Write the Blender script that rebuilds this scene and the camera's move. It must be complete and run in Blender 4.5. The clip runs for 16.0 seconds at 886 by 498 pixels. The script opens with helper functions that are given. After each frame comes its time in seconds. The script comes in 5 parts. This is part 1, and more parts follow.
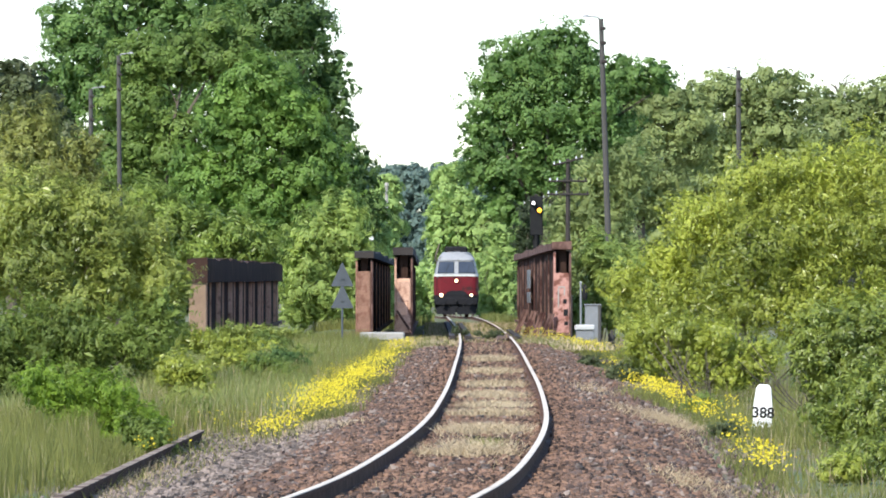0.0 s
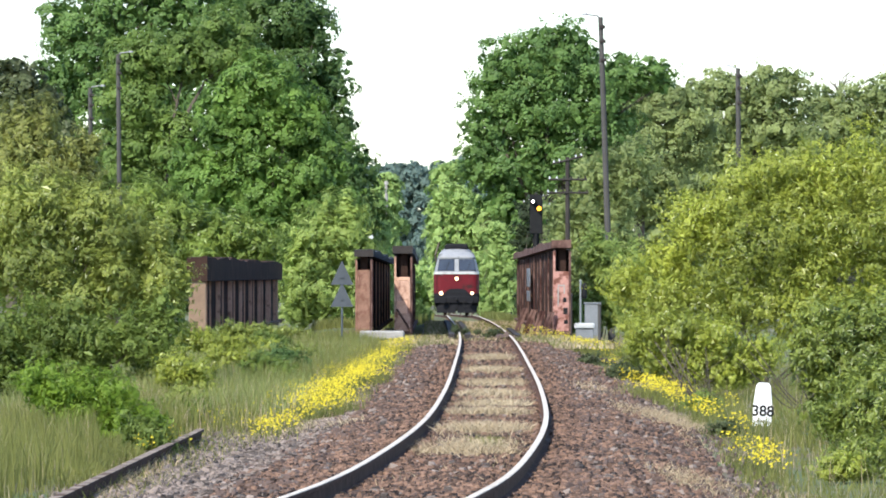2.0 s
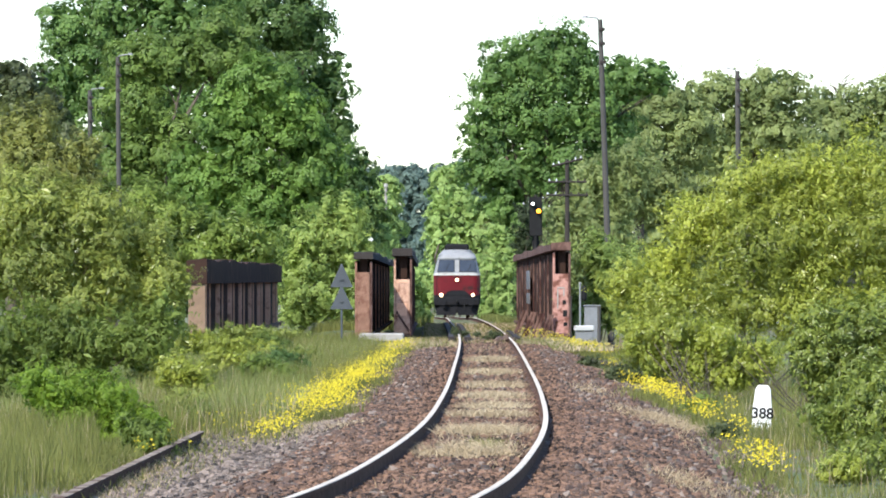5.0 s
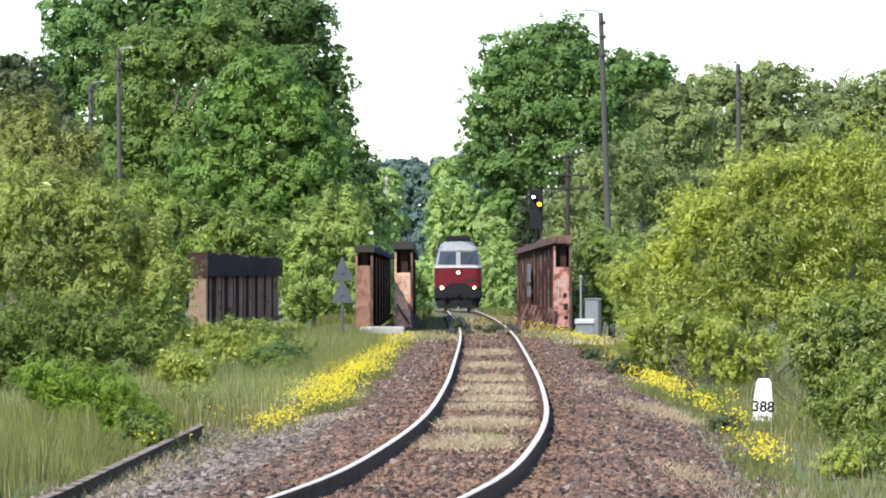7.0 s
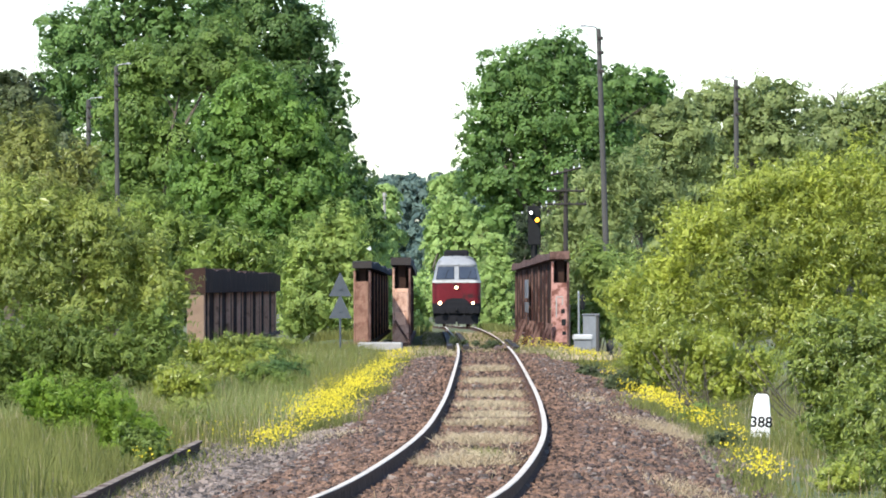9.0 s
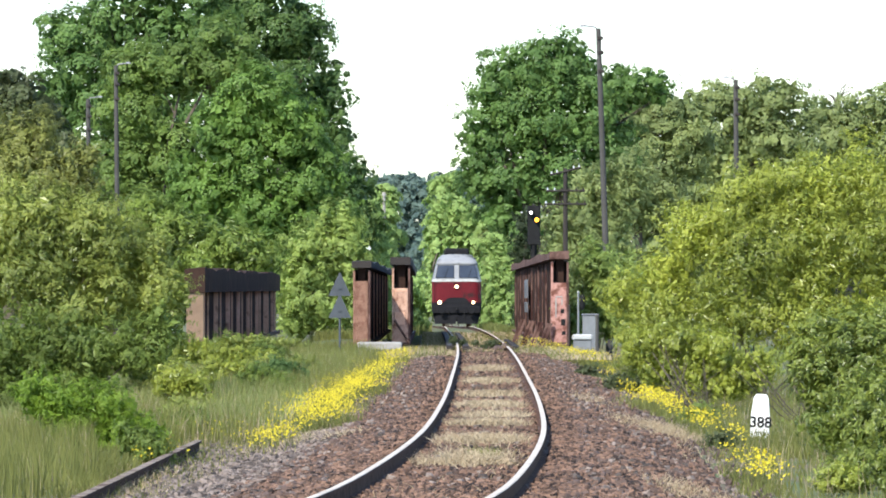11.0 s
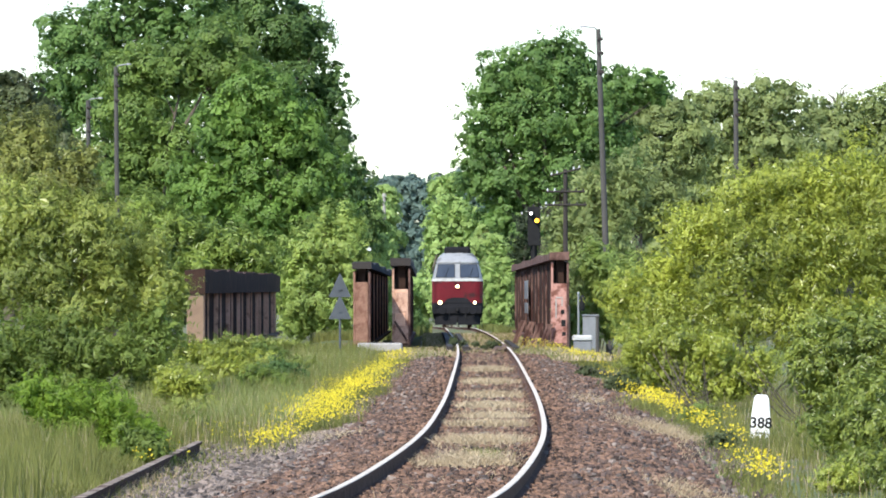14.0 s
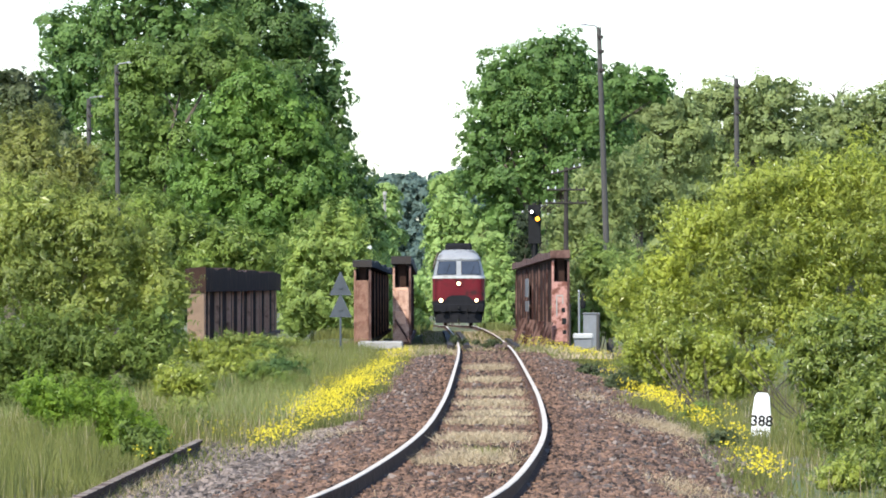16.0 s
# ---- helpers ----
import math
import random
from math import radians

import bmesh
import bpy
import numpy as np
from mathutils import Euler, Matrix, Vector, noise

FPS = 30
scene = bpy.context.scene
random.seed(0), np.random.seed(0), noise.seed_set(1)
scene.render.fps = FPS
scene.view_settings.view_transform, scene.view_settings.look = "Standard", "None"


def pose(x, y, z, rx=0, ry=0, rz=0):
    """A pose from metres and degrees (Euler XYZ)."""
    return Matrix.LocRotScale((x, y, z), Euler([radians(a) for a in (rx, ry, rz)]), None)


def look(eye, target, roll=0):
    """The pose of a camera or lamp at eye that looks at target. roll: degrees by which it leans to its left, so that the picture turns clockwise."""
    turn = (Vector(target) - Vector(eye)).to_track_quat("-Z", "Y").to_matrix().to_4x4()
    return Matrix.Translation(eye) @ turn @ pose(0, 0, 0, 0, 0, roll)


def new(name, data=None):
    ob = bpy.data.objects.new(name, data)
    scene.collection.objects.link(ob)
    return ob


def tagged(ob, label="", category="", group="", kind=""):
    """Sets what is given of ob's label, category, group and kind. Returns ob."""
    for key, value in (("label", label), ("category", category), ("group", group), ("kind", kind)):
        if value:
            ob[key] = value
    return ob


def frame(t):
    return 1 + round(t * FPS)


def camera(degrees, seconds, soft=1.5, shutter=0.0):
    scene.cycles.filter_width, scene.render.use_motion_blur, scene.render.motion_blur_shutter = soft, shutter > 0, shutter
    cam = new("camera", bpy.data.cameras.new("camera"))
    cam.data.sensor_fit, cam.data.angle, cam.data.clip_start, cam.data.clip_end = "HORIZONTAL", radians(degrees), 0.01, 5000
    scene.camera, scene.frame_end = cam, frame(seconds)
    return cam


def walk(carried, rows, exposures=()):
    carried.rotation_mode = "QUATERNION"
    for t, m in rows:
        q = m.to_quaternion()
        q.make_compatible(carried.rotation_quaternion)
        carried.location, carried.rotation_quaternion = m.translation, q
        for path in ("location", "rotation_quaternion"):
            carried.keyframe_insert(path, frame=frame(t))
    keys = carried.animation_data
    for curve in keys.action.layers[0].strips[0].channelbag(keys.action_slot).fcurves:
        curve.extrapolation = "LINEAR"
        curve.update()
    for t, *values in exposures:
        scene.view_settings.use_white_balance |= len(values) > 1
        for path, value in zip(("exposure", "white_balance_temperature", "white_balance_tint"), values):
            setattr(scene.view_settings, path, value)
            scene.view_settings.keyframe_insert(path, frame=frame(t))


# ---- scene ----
EYE = (0.0, 0.0, 1.78)
cam = camera(7.5, 16.0, soft=1.8)

# seconds, aim 1000 m ahead (x, z), roll
PATH = [
    (0, -0.0000, 6.0392, 0.000),
    (0.5, 0.0394, 6.0143, -0.081),
    (1, 0.1368, 6.4289, -0.085),
    (1.5, 0.0512, 6.0359, -0.060),
    (2, 0.0419, 5.8227, -0.045),
    (2.5, 0.0099, 5.4505, -0.042),
    (3, 0.0524, 5.7789, -0.066),
    (3.5, 0.1603, 6.0164, -0.017),
    (4, 0.1693, 6.2167, -0.043),
    (6.5, 0.0849, 5.5775, -0.051),
    (7, -0.0023, 5.1821, -0.056),
    (7.5, 0.0819, 5.9599, -0.106),
    (8, 0.0092, 6.4936, -0.044),
    (8.5, 0.3186, 7.5372, -0.054),
    (9, 0.3166, 7.5155, -0.100),
    (11.5, 0.3829, 7.4854, -0.020),
    (12, 0.4243, 7.5801, -0.083),
    (12.5, 0.4462, 7.3022, -0.069),
    (13, 0.3283, 7.7292, -0.079),
    (13.5, 0.3726, 7.5377, -0.039),
    (14, 0.3607, 7.6223, -0.092),
    (14.5, 0.3494, 7.5916, -0.072),
    (15, 0.3728, 7.5810, -0.034),
    (15.5, 0.3390, 7.4100, -0.071),
    (16, 0.2642, 7.3545, -0.108),
]

walk(cam, [(t, look(EYE, (x, 1000.0, z), roll)) for t, x, z, roll in PATH])

# ---- light ----
SUN_AZ, SUN_EL = radians(212), radians(42)      # clockwise from +y
world = bpy.data.worlds.new("sky")
scene.world = world
world.use_nodes = True
wn = world.node_tree.nodes
sky = wn.new("ShaderNodeTexSky")
sky.sky_type = "NISHITA"
sky.sun_disc = False
sky.sun_elevation, sky.sun_rotation = SUN_EL, SUN_AZ
sky.air_density, sky.dust_density, sky.ozone_density = 1.0, 0.5, 4.0
world.node_tree.links.new(sky.outputs[0], wn["Background"].inputs[0])
wn["Background"].inputs[1].default_value = 0.148
sun = new("sun", bpy.data.lights.new("sun", "SUN"))
sun.data.energy, sun.data.angle, sun.data.color = 3.25, radians(0.53), (1.0, 0.95, 0.86)
sun_from = Vector((math.sin(SUN_AZ) * math.cos(SUN_EL), math.cos(SUN_AZ) * math.cos(SUN_EL), math.sin(SUN_EL)))
sun.matrix_world = look(sun_from * 100, (0, 0, 0))
scene.view_settings.exposure = 1.1


# ---- materials ----
def material(name, dark, light, rough=0.7, metal=0.0, scale=3.0, fine=40.0, bump=0.3, spec=0.5, stain=None, island=0.0, per_object=0.0):
    """Two-scale mottled surface; stain: (colour, scale, threshold)."""
    m = bpy.data.materials.new(name)
    m.use_nodes = True
    n, link = m.node_tree.nodes, m.node_tree.links.new
    b = n["Principled BSDF"]
    co = n.new("ShaderNodeTexCoord")
    big, small = n.new("ShaderNodeTexNoise"), n.new("ShaderNodeTexNoise")
    big.inputs["Scale"].default_value, small.inputs["Scale"].default_value = scale, fine
    big.inputs["Detail"].default_value, small.inputs["Detail"].default_value = 4, 5
    for t in (big, small):
        link(co.outputs["Object"], t.inputs["Vector"])
    add = n.new("ShaderNodeMath")
    add.operation = "MULTIPLY_ADD"
    link(small.outputs[0], add.inputs[0])
    add.inputs[1].default_value = 0.7
    half = n.new("ShaderNodeMath")
    half.operation = "MULTIPLY_ADD"
    link(big.outputs[0], half.inputs[0])
    half.inputs[1].default_value, half.inputs[2].default_value = 1.3, -0.5
    link(half.outputs[0], add.inputs[2])
    factor = add.outputs[0]
    for wanted, node_type, socket in ((island, "ShaderNodeNewGeometry", "Random Per Island"), (per_object, "ShaderNodeObjectInfo", "Random")):
        if wanted:
            geo = n.new(node_type)
            mul = n.new("ShaderNodeMath")
            mul.operation = "MULTIPLY_ADD"
            link(geo.outputs[socket], mul.inputs[0])
            mul.inputs[1].default_value = wanted
            sub = n.new("ShaderNodeMath")
            sub.operation = "SUBTRACT"
            link(factor, sub.inputs[0])
            sub.inputs[1].default_value = wanted / 2
            link(sub.outputs[0], mul.inputs[2])
            factor = mul.outputs[0]
    mix = n.new("ShaderNodeMix")
    mix.data_type = "RGBA"
    link(factor, mix.inputs[0])
    mix.inputs[6].default_value, mix.inputs[7].default_value = (*dark, 1), (*light, 1)
    colour = mix.outputs[2]
    if stain:
        tone, s_scale, edge = stain
        sn = n.new("ShaderNodeTexNoise")
        sn.inputs["Scale"].default_value, sn.inputs["Detail"].default_value = s_scale, 6
        link(co.outputs["Object"], sn.inputs["Vector"])
        ramp = n.new("ShaderNodeMapRange")
        ramp.inputs[1].default_value, ramp.inputs[2].default_value = edge - 0.06, edge + 0.06
        link(sn.outputs[0], ramp.inputs[0])
        m2 = n.new("ShaderNodeMix")
        m2.data_type = "RGBA"
        link(ramp.outputs[0], m2.inputs[0])
        link(colour, m2.inputs[6])
        m2.inputs[7].default_value = (*tone, 1)
        colour = m2.outputs[2]
    link(colour, b.inputs["Base Color"])
    b.inputs["Roughness"].default_value, b.inputs["Metallic"].default_value = rough, metal
    b.inputs["Specular IOR Level"].default_value = spec
    if bump:
        bp = n.new("ShaderNodeBump")
        bp.inputs["Strength"].default_value, bp.inputs["Distance"].default_value = bump, 0.03
        link(small.outputs[0], bp.inputs["Height"])
        link(bp.outputs[0], b.inputs["Normal"])
    return m


def foliage(name, dark, light, rough=0.45, through_light=0.48, spec=0.3, vary=0.5):
    """Leaf surface: colour differs from leaf to leaf and in drifts, light shines through."""
    m = bpy.data.materials.new(name)
    m.use_nodes = True
    n, link = m.node_tree.nodes, m.node_tree.links.new
    b = n["Principled BSDF"]
    geo, co, big = n.new("ShaderNodeNewGeometry"), n.new("ShaderNodeTexCoord"), n.new("ShaderNodeTexNoise")
    big.inputs["Scale"].default_value, big.inputs["Detail"].default_value = 0.45, 2
    link(co.outputs["Object"], big.inputs["Vector"])
    mul = n.new("ShaderNodeMath")
    mul.operation = "MULTIPLY_ADD"
    link(geo.outputs["Random Per Island"], mul.inputs[0])
    mul.inputs[1].default_value = vary
    scale = n.new("ShaderNodeMath")
    scale.operation = "MULTIPLY_ADD"
    link(big.outputs[0], scale.inputs[0])
    scale.inputs[1].default_value, scale.inputs[2].default_value = 1.8, -0.41 - vary / 2
    link(scale.outputs[0], mul.inputs[2])
    mix = n.new("ShaderNodeMix")
    mix.data_type = "RGBA"
    link(mul.outputs[0], mix.inputs[0])
    mix.inputs[6].default_value, mix.inputs[7].default_value = (*dark, 1), (*light, 1)
    link(mix.outputs[2], b.inputs["Base Color"])
    b.inputs["Roughness"].default_value, b.inputs["Specular IOR Level"].default_value = rough, spec
    tr, sh = n.new("ShaderNodeBsdfTranslucent"), n.new("ShaderNodeMixShader")
    link(mix.outputs[2], tr.inputs[0])
    sh.inputs[0].default_value = through_light
    link(b.outputs[0], sh.inputs[1])
    link(tr.outputs[0], sh.inputs[2])
    link(sh.outputs[0], n["Material Output"].inputs[0])
    return m


def glow(name, colour, strength):
    m = bpy.data.materials.new(name)
    m.use_nodes = True
    b = m.node_tree.nodes["Principled BSDF"]
    b.inputs["Base Color"].default_value = (*colour, 1)
    b.inputs["Emission Color"].default_value, b.inputs["Emission Strength"].default_value = (*colour, 1), strength
    return m


FOL_OAK = foliage("oak_leaves", (0.085, 0.158, 0.035), (0.247, 0.389, 0.085), vary=0.28)
FOL_OAK_OLIVE = foliage("olive_oak_leaves", (0.095, 0.156, 0.041), (0.267, 0.377, 0.090), vary=0.28)
FOL_OAK_DEEP = foliage("deep_green_oak_leaves", (0.082, 0.155, 0.046), (0.223, 0.356, 0.096), vary=0.28)
FOL_DARK = foliage("dark_leaves", (0.068, 0.128, 0.045), (0.195, 0.300, 0.083), vary=0.28)
# Near-black leaves: shadow under the oak is put into their colour.
FOL_SHADE = foliage("shade_dark_leaves", (0.02, 0.032, 0.016), (0.06, 0.085, 0.035), 0.6, 0.3)
FOL_BROWN = foliage("brownish_leaves", (0.068, 0.081, 0.041), (0.162, 0.203, 0.081))
FOL_SHRUB = foliage("shrub_leaves", (0.106, 0.163, 0.037), (0.338, 0.431, 0.094), 0.35)
FOL_WILLOW = foliage("willow_leaves", (0.184, 0.255, 0.066), (0.439, 0.538, 0.145))
FOL_LIGHT = foliage("light_leaves", (0.172, 0.215, 0.042), (0.53, 0.57, 0.094), 0.34, 0.45, 0.5, 0.6)
FOL_GLOSSY = foliage("glossy_shrub_leaves", (0.098, 0.14, 0.032), (0.36, 0.42, 0.078), 0.34, 0.44, 0.5, 0.6)
FOL_MID = foliage("thicket_leaves", (0.144, 0.186, 0.041), (0.450, 0.496, 0.110), 0.38, 0.44, 0.45)
FOL_OLIVE = foliage("olive_leaves", (0.100, 0.118, 0.032), (0.355, 0.377, 0.095), 0.4, 0.4, 0.4)
# Darker green than the thicket: the shade below it is in the colour.
FOL_UNDER = foliage("shade_toned_undergrowth", (0.092, 0.134, 0.033), (0.286, 0.373, 0.081))
FOL_BRIGHT = foliage("bramble_leaves", (0.1, 0.18, 0.02), (0.33, 0.46, 0.06), 0.4)
# Light green foliage, paled further in colour to stand for haze.
FOL_PALE = foliage("haze_pale_leaves", (0.293, 0.402, 0.134), (0.439, 0.576, 0.207), 0.6, 0.45, 0.1)
FOL_GREY = foliage("grey_green_leaves", (0.170, 0.217, 0.080), (0.392, 0.456, 0.170), vary=0.28)
# Haze over the far trees is put into this bluish, low-contrast leaf colour.
FOL_FAR = foliage("haze_tinted_leaves", (0.12, 0.18, 0.155), (0.19, 0.27, 0.22), 0.5, 0.45)
GRASS = foliage("green_grass", (0.1, 0.112, 0.028), (0.285, 0.285, 0.078), 0.6)
GRASS_PALE = foliage("pale_grass", (0.15, 0.18, 0.05), (0.36, 0.39, 0.13), 0.6)
DRY = foliage("dry_grass", (0.34, 0.25, 0.14), (0.6, 0.49, 0.32), 0.7, 0.25)
PETAL = foliage("yellow_petals", (0.5, 0.4, 0.012), (0.74, 0.62, 0.05), 0.6, 0.3)
BARK = material("bark", (0.05, 0.04, 0.03), (0.14, 0.11, 0.08), 0.9, scale=2, fine=14, bump=0.8)
TWIG = material("twigs", (0.09, 0.07, 0.05), (0.2, 0.16, 0.12), 0.9, scale=2, fine=20)
SOIL = material("verge_soil", (0.08, 0.066, 0.036), (0.17, 0.14, 0.075), 0.95, scale=0.4, fine=9, bump=0.6, stain=((0.09, 0.12, 0.035), 0.25, 0.5))
GRIT = material("ballast_grit", (0.045, 0.029, 0.023), (0.15, 0.1, 0.08), 0.95, scale=0.5, fine=16, bump=1.0)
# Stone tones differ by lump; the near-black end also stands for shadows among them.
STONE = material("ballast_stone", (0.013, 0.0075, 0.0055), (0.226, 0.132, 0.087), 0.9, scale=0.4, fine=30, bump=0.4, island=1.05)
STONE_GREY = material("grey_ballast_stone", (0.032, 0.025, 0.021), (0.25, 0.198, 0.165), 0.9, scale=0.4, fine=30, bump=0.4, island=1.05)
RUST_RAIL = material("rail_rust", (0.04, 0.022, 0.017), (0.135, 0.078, 0.058), 0.9, 0.0, scale=4, fine=50, spec=0.1)
# Matte cream colour stands in for the glint along the polished rail top.
POLISHED = material("polished_rail_sheen", (0.38, 0.32, 0.26), (0.72, 0.645, 0.55), 0.65, 0.0, scale=1.5, fine=30, bump=0.05, spec=0.06)
SLEEPER = material("weathered_sleeper", (0.08, 0.065, 0.055), (0.2, 0.16, 0.13), 0.9, scale=3, fine=30, per_object=0.3)
RUST = material("rusty_steel", (0.06, 0.034, 0.028), (0.215, 0.125, 0.1), 0.85, 0.1, scale=1.2, fine=12, bump=0.5, spec=0.2, stain=((0.05, 0.022, 0.018), 1.8, 0.54))
# Darkest steel colour, on the webs and the upper band.
RUST_DARK = material("dark_brown_steel", (0.024, 0.015, 0.012), (0.064, 0.037, 0.028), 0.95, 0.0, scale=1.0, fine=10, spec=0.05, stain=((0.11, 0.06, 0.05), 1.2, 0.64))
RUST_ORANGE = material("orange_flaking_paint", (0.3, 0.14, 0.09), (0.66, 0.45, 0.34), 0.8, scale=2.0, fine=16, spec=0.2, bump=0.6, stain=((0.2, 0.09, 0.06), 3.2, 0.58))
RUST_PINK = material("faded_red_paint", (0.26, 0.1, 0.08), (0.55, 0.32, 0.26), 0.8, scale=2.5, fine=22, spec=0.2, bump=0.6, stain=((0.17, 0.07, 0.05), 4.5, 0.55))
RUST_END = material("brown_weathered_steel", (0.12, 0.06, 0.04), (0.33, 0.185, 0.13), 0.85, scale=2.5, fine=22, spec=0.2, bump=0.6, stain=((0.15, 0.07, 0.048), 3.0, 0.56))
RAIL_DULL = material("dull_rail_top", (0.13, 0.1, 0.08), (0.36, 0.29, 0.23), 0.9, scale=2, fine=25, spec=0.1, stain=((0.09, 0.055, 0.04), 3.0, 0.56))
# Pale tone put on steel that should look sunlit: stiffeners and an end patch.
PALE_STEEL = material("brightened_pale_steel", (0.5, 0.26, 0.17), (0.8, 0.52, 0.38), 0.85, scale=1.5, fine=14, spec=0.1, stain=((0.25, 0.12, 0.08), 3.0, 0.64))
RUST_TAN = material("tan_weathered_steel", (0.15, 0.095, 0.06), (0.28, 0.185, 0.12), 0.85, scale=1.0, fine=10)
CONCRETE = material("concrete", (0.22, 0.205, 0.185), (0.38, 0.36, 0.325), 0.9, scale=1.5, fine=18, bump=0.4)
POLE = material("concrete_pole", (0.038, 0.036, 0.032), (0.08, 0.075, 0.068), 0.9, scale=0.8, fine=12)
TARRED = material("tarred_wood", (0.012, 0.01, 0.009), (0.04, 0.03, 0.025), 0.85, scale=1, fine=14)
WHITE = material("white_paint", (0.66, 0.65, 0.62), (0.86, 0.86, 0.84), 0.7, scale=3, fine=20, bump=0.3, stain=((0.5, 0.47, 0.42), 6, 0.66))
BLACK = material("black_paint", (0.008, 0.008, 0.009), (0.025, 0.025, 0.025), 0.8, scale=4, fine=30, spec=0.1)
GREY_PAINT = material("grey_metal", (0.16, 0.165, 0.17), (0.27, 0.275, 0.28), 0.5, 0.4, scale=2, fine=20, bump=0.1)
SIGN_BACK = material("sign_back", (0.045, 0.052, 0.06), (0.085, 0.095, 0.105), 0.6, 0.3, scale=3, fine=20, bump=0.1)
CERAMIC = material("white_ceramic", (0.5, 0.5, 0.5), (0.6, 0.6, 0.6), 0.2, scale=3, fine=10, bump=0.0)
LOCO_RED = material("red_paint", (0.085, 0.006, 0.01), (0.14, 0.011, 0.017), 0.5, scale=0.8, fine=9, bump=0.05, spec=0.18, stain=((0.035, 0.012, 0.012), 1.4, 0.6))
LOCO_GREY = material("grey_roof_paint", (0.17, 0.178, 0.19), (0.28, 0.29, 0.305), 0.55, scale=0.8, fine=9, bump=0.05, stain=((0.25, 0.24, 0.23), 1.3, 0.66))
ROOF_GREY = material("sooty_roof_paint", (0.19, 0.197, 0.207), (0.31, 0.318, 0.33), 0.6, scale=0.8, fine=9, bump=0.05, stain=((0.10, 0.10, 0.10), 1.6, 0.6))
LOCO_DARK = material("sooty_black", (0.008, 0.008, 0.01), (0.02, 0.02, 0.023), 0.8, scale=1.5, fine=14, spec=0.12)
CREAM = material("dirty_white_paint", (0.34, 0.34, 0.33), (0.52, 0.52, 0.5), 0.6, scale=2, fine=14, bump=0.05, stain=((0.25, 0.23, 0.21), 2.2, 0.58))
GLASS = material("cab_glass", (0.025, 0.033, 0.048), (0.055, 0.068, 0.095), 0.08, scale=0.6, fine=4, bump=0.0, spec=0.3)
LIGHT_WARM = glow("headlight_glow", (1.0, 0.72, 0.4), 2.6)
LIGHT_AMBER = glow("amber_signal_glow", (1.0, 0.43, 0.02), 2.6)
LIGHT_WHITE = glow("lit_lamp_glow", (1.0, 0.98, 0.95), 3.0)


# ---- building helpers ----
def fast_mesh(name, verts, loops, totals, mat):
    """A mesh from flat arrays: points, corner indices, corners of each face."""
    me = bpy.data.meshes.new(name)
    me.vertices.add(len(verts))
    me.vertices.foreach_set("co", np.asarray(verts, dtype=np.float32).ravel())
    me.loops.add(len(loops))
    me.loops.foreach_set("vertex_index", np.asarray(loops, dtype=np.int32))
    me.polygons.add(len(totals))
    totals = np.asarray(totals, dtype=np.int32)
    me.polygons.foreach_set("loop_start", np.concatenate(([0], np.cumsum(totals)[:-1])).astype(np.int32))
    me.update(calc_edges=True)
    me.materials.append(mat)
    me.shade_flat()
    return me


def part(name, bm, mat, parent=None, label="", smooth=False):
    me = bpy.data.meshes.new(name)
    bm.to_mesh(me)
    bm.free()
    me.materials.append(mat)
    if smooth:
        me.shade_smooth()
    ob = new(name, me)
    if parent:
        ob.parent = parent
    if label:
        ob["label"] = label
    return ob


def box(x0, x1, y0, y1, z0, z1, bevel=0.0, bm=None):
    one = bmesh.new()
    m = Matrix.LocRotScale(((x0 + x1) / 2, (y0 + y1) / 2, (z0 + z1) / 2), None, (abs(x1 - x0), abs(y1 - y0), abs(z1 - z0)))
    bmesh.ops.create_cube(one, size=1.0, matrix=m)
    if bevel:
        bmesh.ops.bevel(one, geom=one.edges[:], offset=bevel, segments=1, affect="EDGES", profile=0.5)
    return merge(one, bm)


def merge(one, bm):
    if bm is None:
        return one
    me = bpy.data.meshes.new("joined")
    one.to_mesh(me)
    one.free()
    bm.from_mesh(me)
    bpy.data.meshes.remove(me)
    return bm


def rod(a, b, r0, r1=None, sides=10, bm=None):
    a, b = Vector(a), Vector(b)
    one = bmesh.new()
    bmesh.ops.create_cone(one, cap_ends=True, segments=sides, radius1=r0, radius2=r0 if r1 is None else r1, depth=(b - a).length,
                          matrix=Matrix.Translation((a + b) / 2) @ (b - a).to_track_quat("Z", "Y").to_matrix().to_4x4())
    return merge(one, bm)


def loft(rings, mat_name=None, bm=None, closed=True):
    """Skin over rings of equally many points."""
    one = bmesh.new()
    rows = [[one.verts.new(p) for p in ring] for ring in rings]
    k = len(rows[0])
    for a, b in zip(rows, rows[1:]):
        for i in range(k if closed else k - 1):
            one.faces.new((a[i], a[(i + 1) % k], b[(i + 1) % k], b[i]))
    if closed:
        one.faces.new(rows[0][::-1])
        one.faces.new(rows[-1])
    bmesh.ops.recalc_face_normals(one, faces=one.faces[:])
    return merge(one, bm)


def thing(name, label, category, at, group=""):
    ob = new(name)
    ob.matrix_basis = at
    ob.empty_display_size = 0.2
    return tagged(ob, label, category, group)


# ---- the line of the track ----
TRACK_Y = [-40, 20, 40, 54.6, 59.5, 69, 82.5, 102, 135, 197, 245, 292, 340, 380, 447, 520, 700, 1200]
TRACK_X = [-9.0, -3.4, -1.6, -0.52, -0.214, 0.15, 0.50, 0.75, 0.98, 1.26, 1.22, 1.10, 1.03, 0.98, 0.88, 0.6, -0.8, -6]
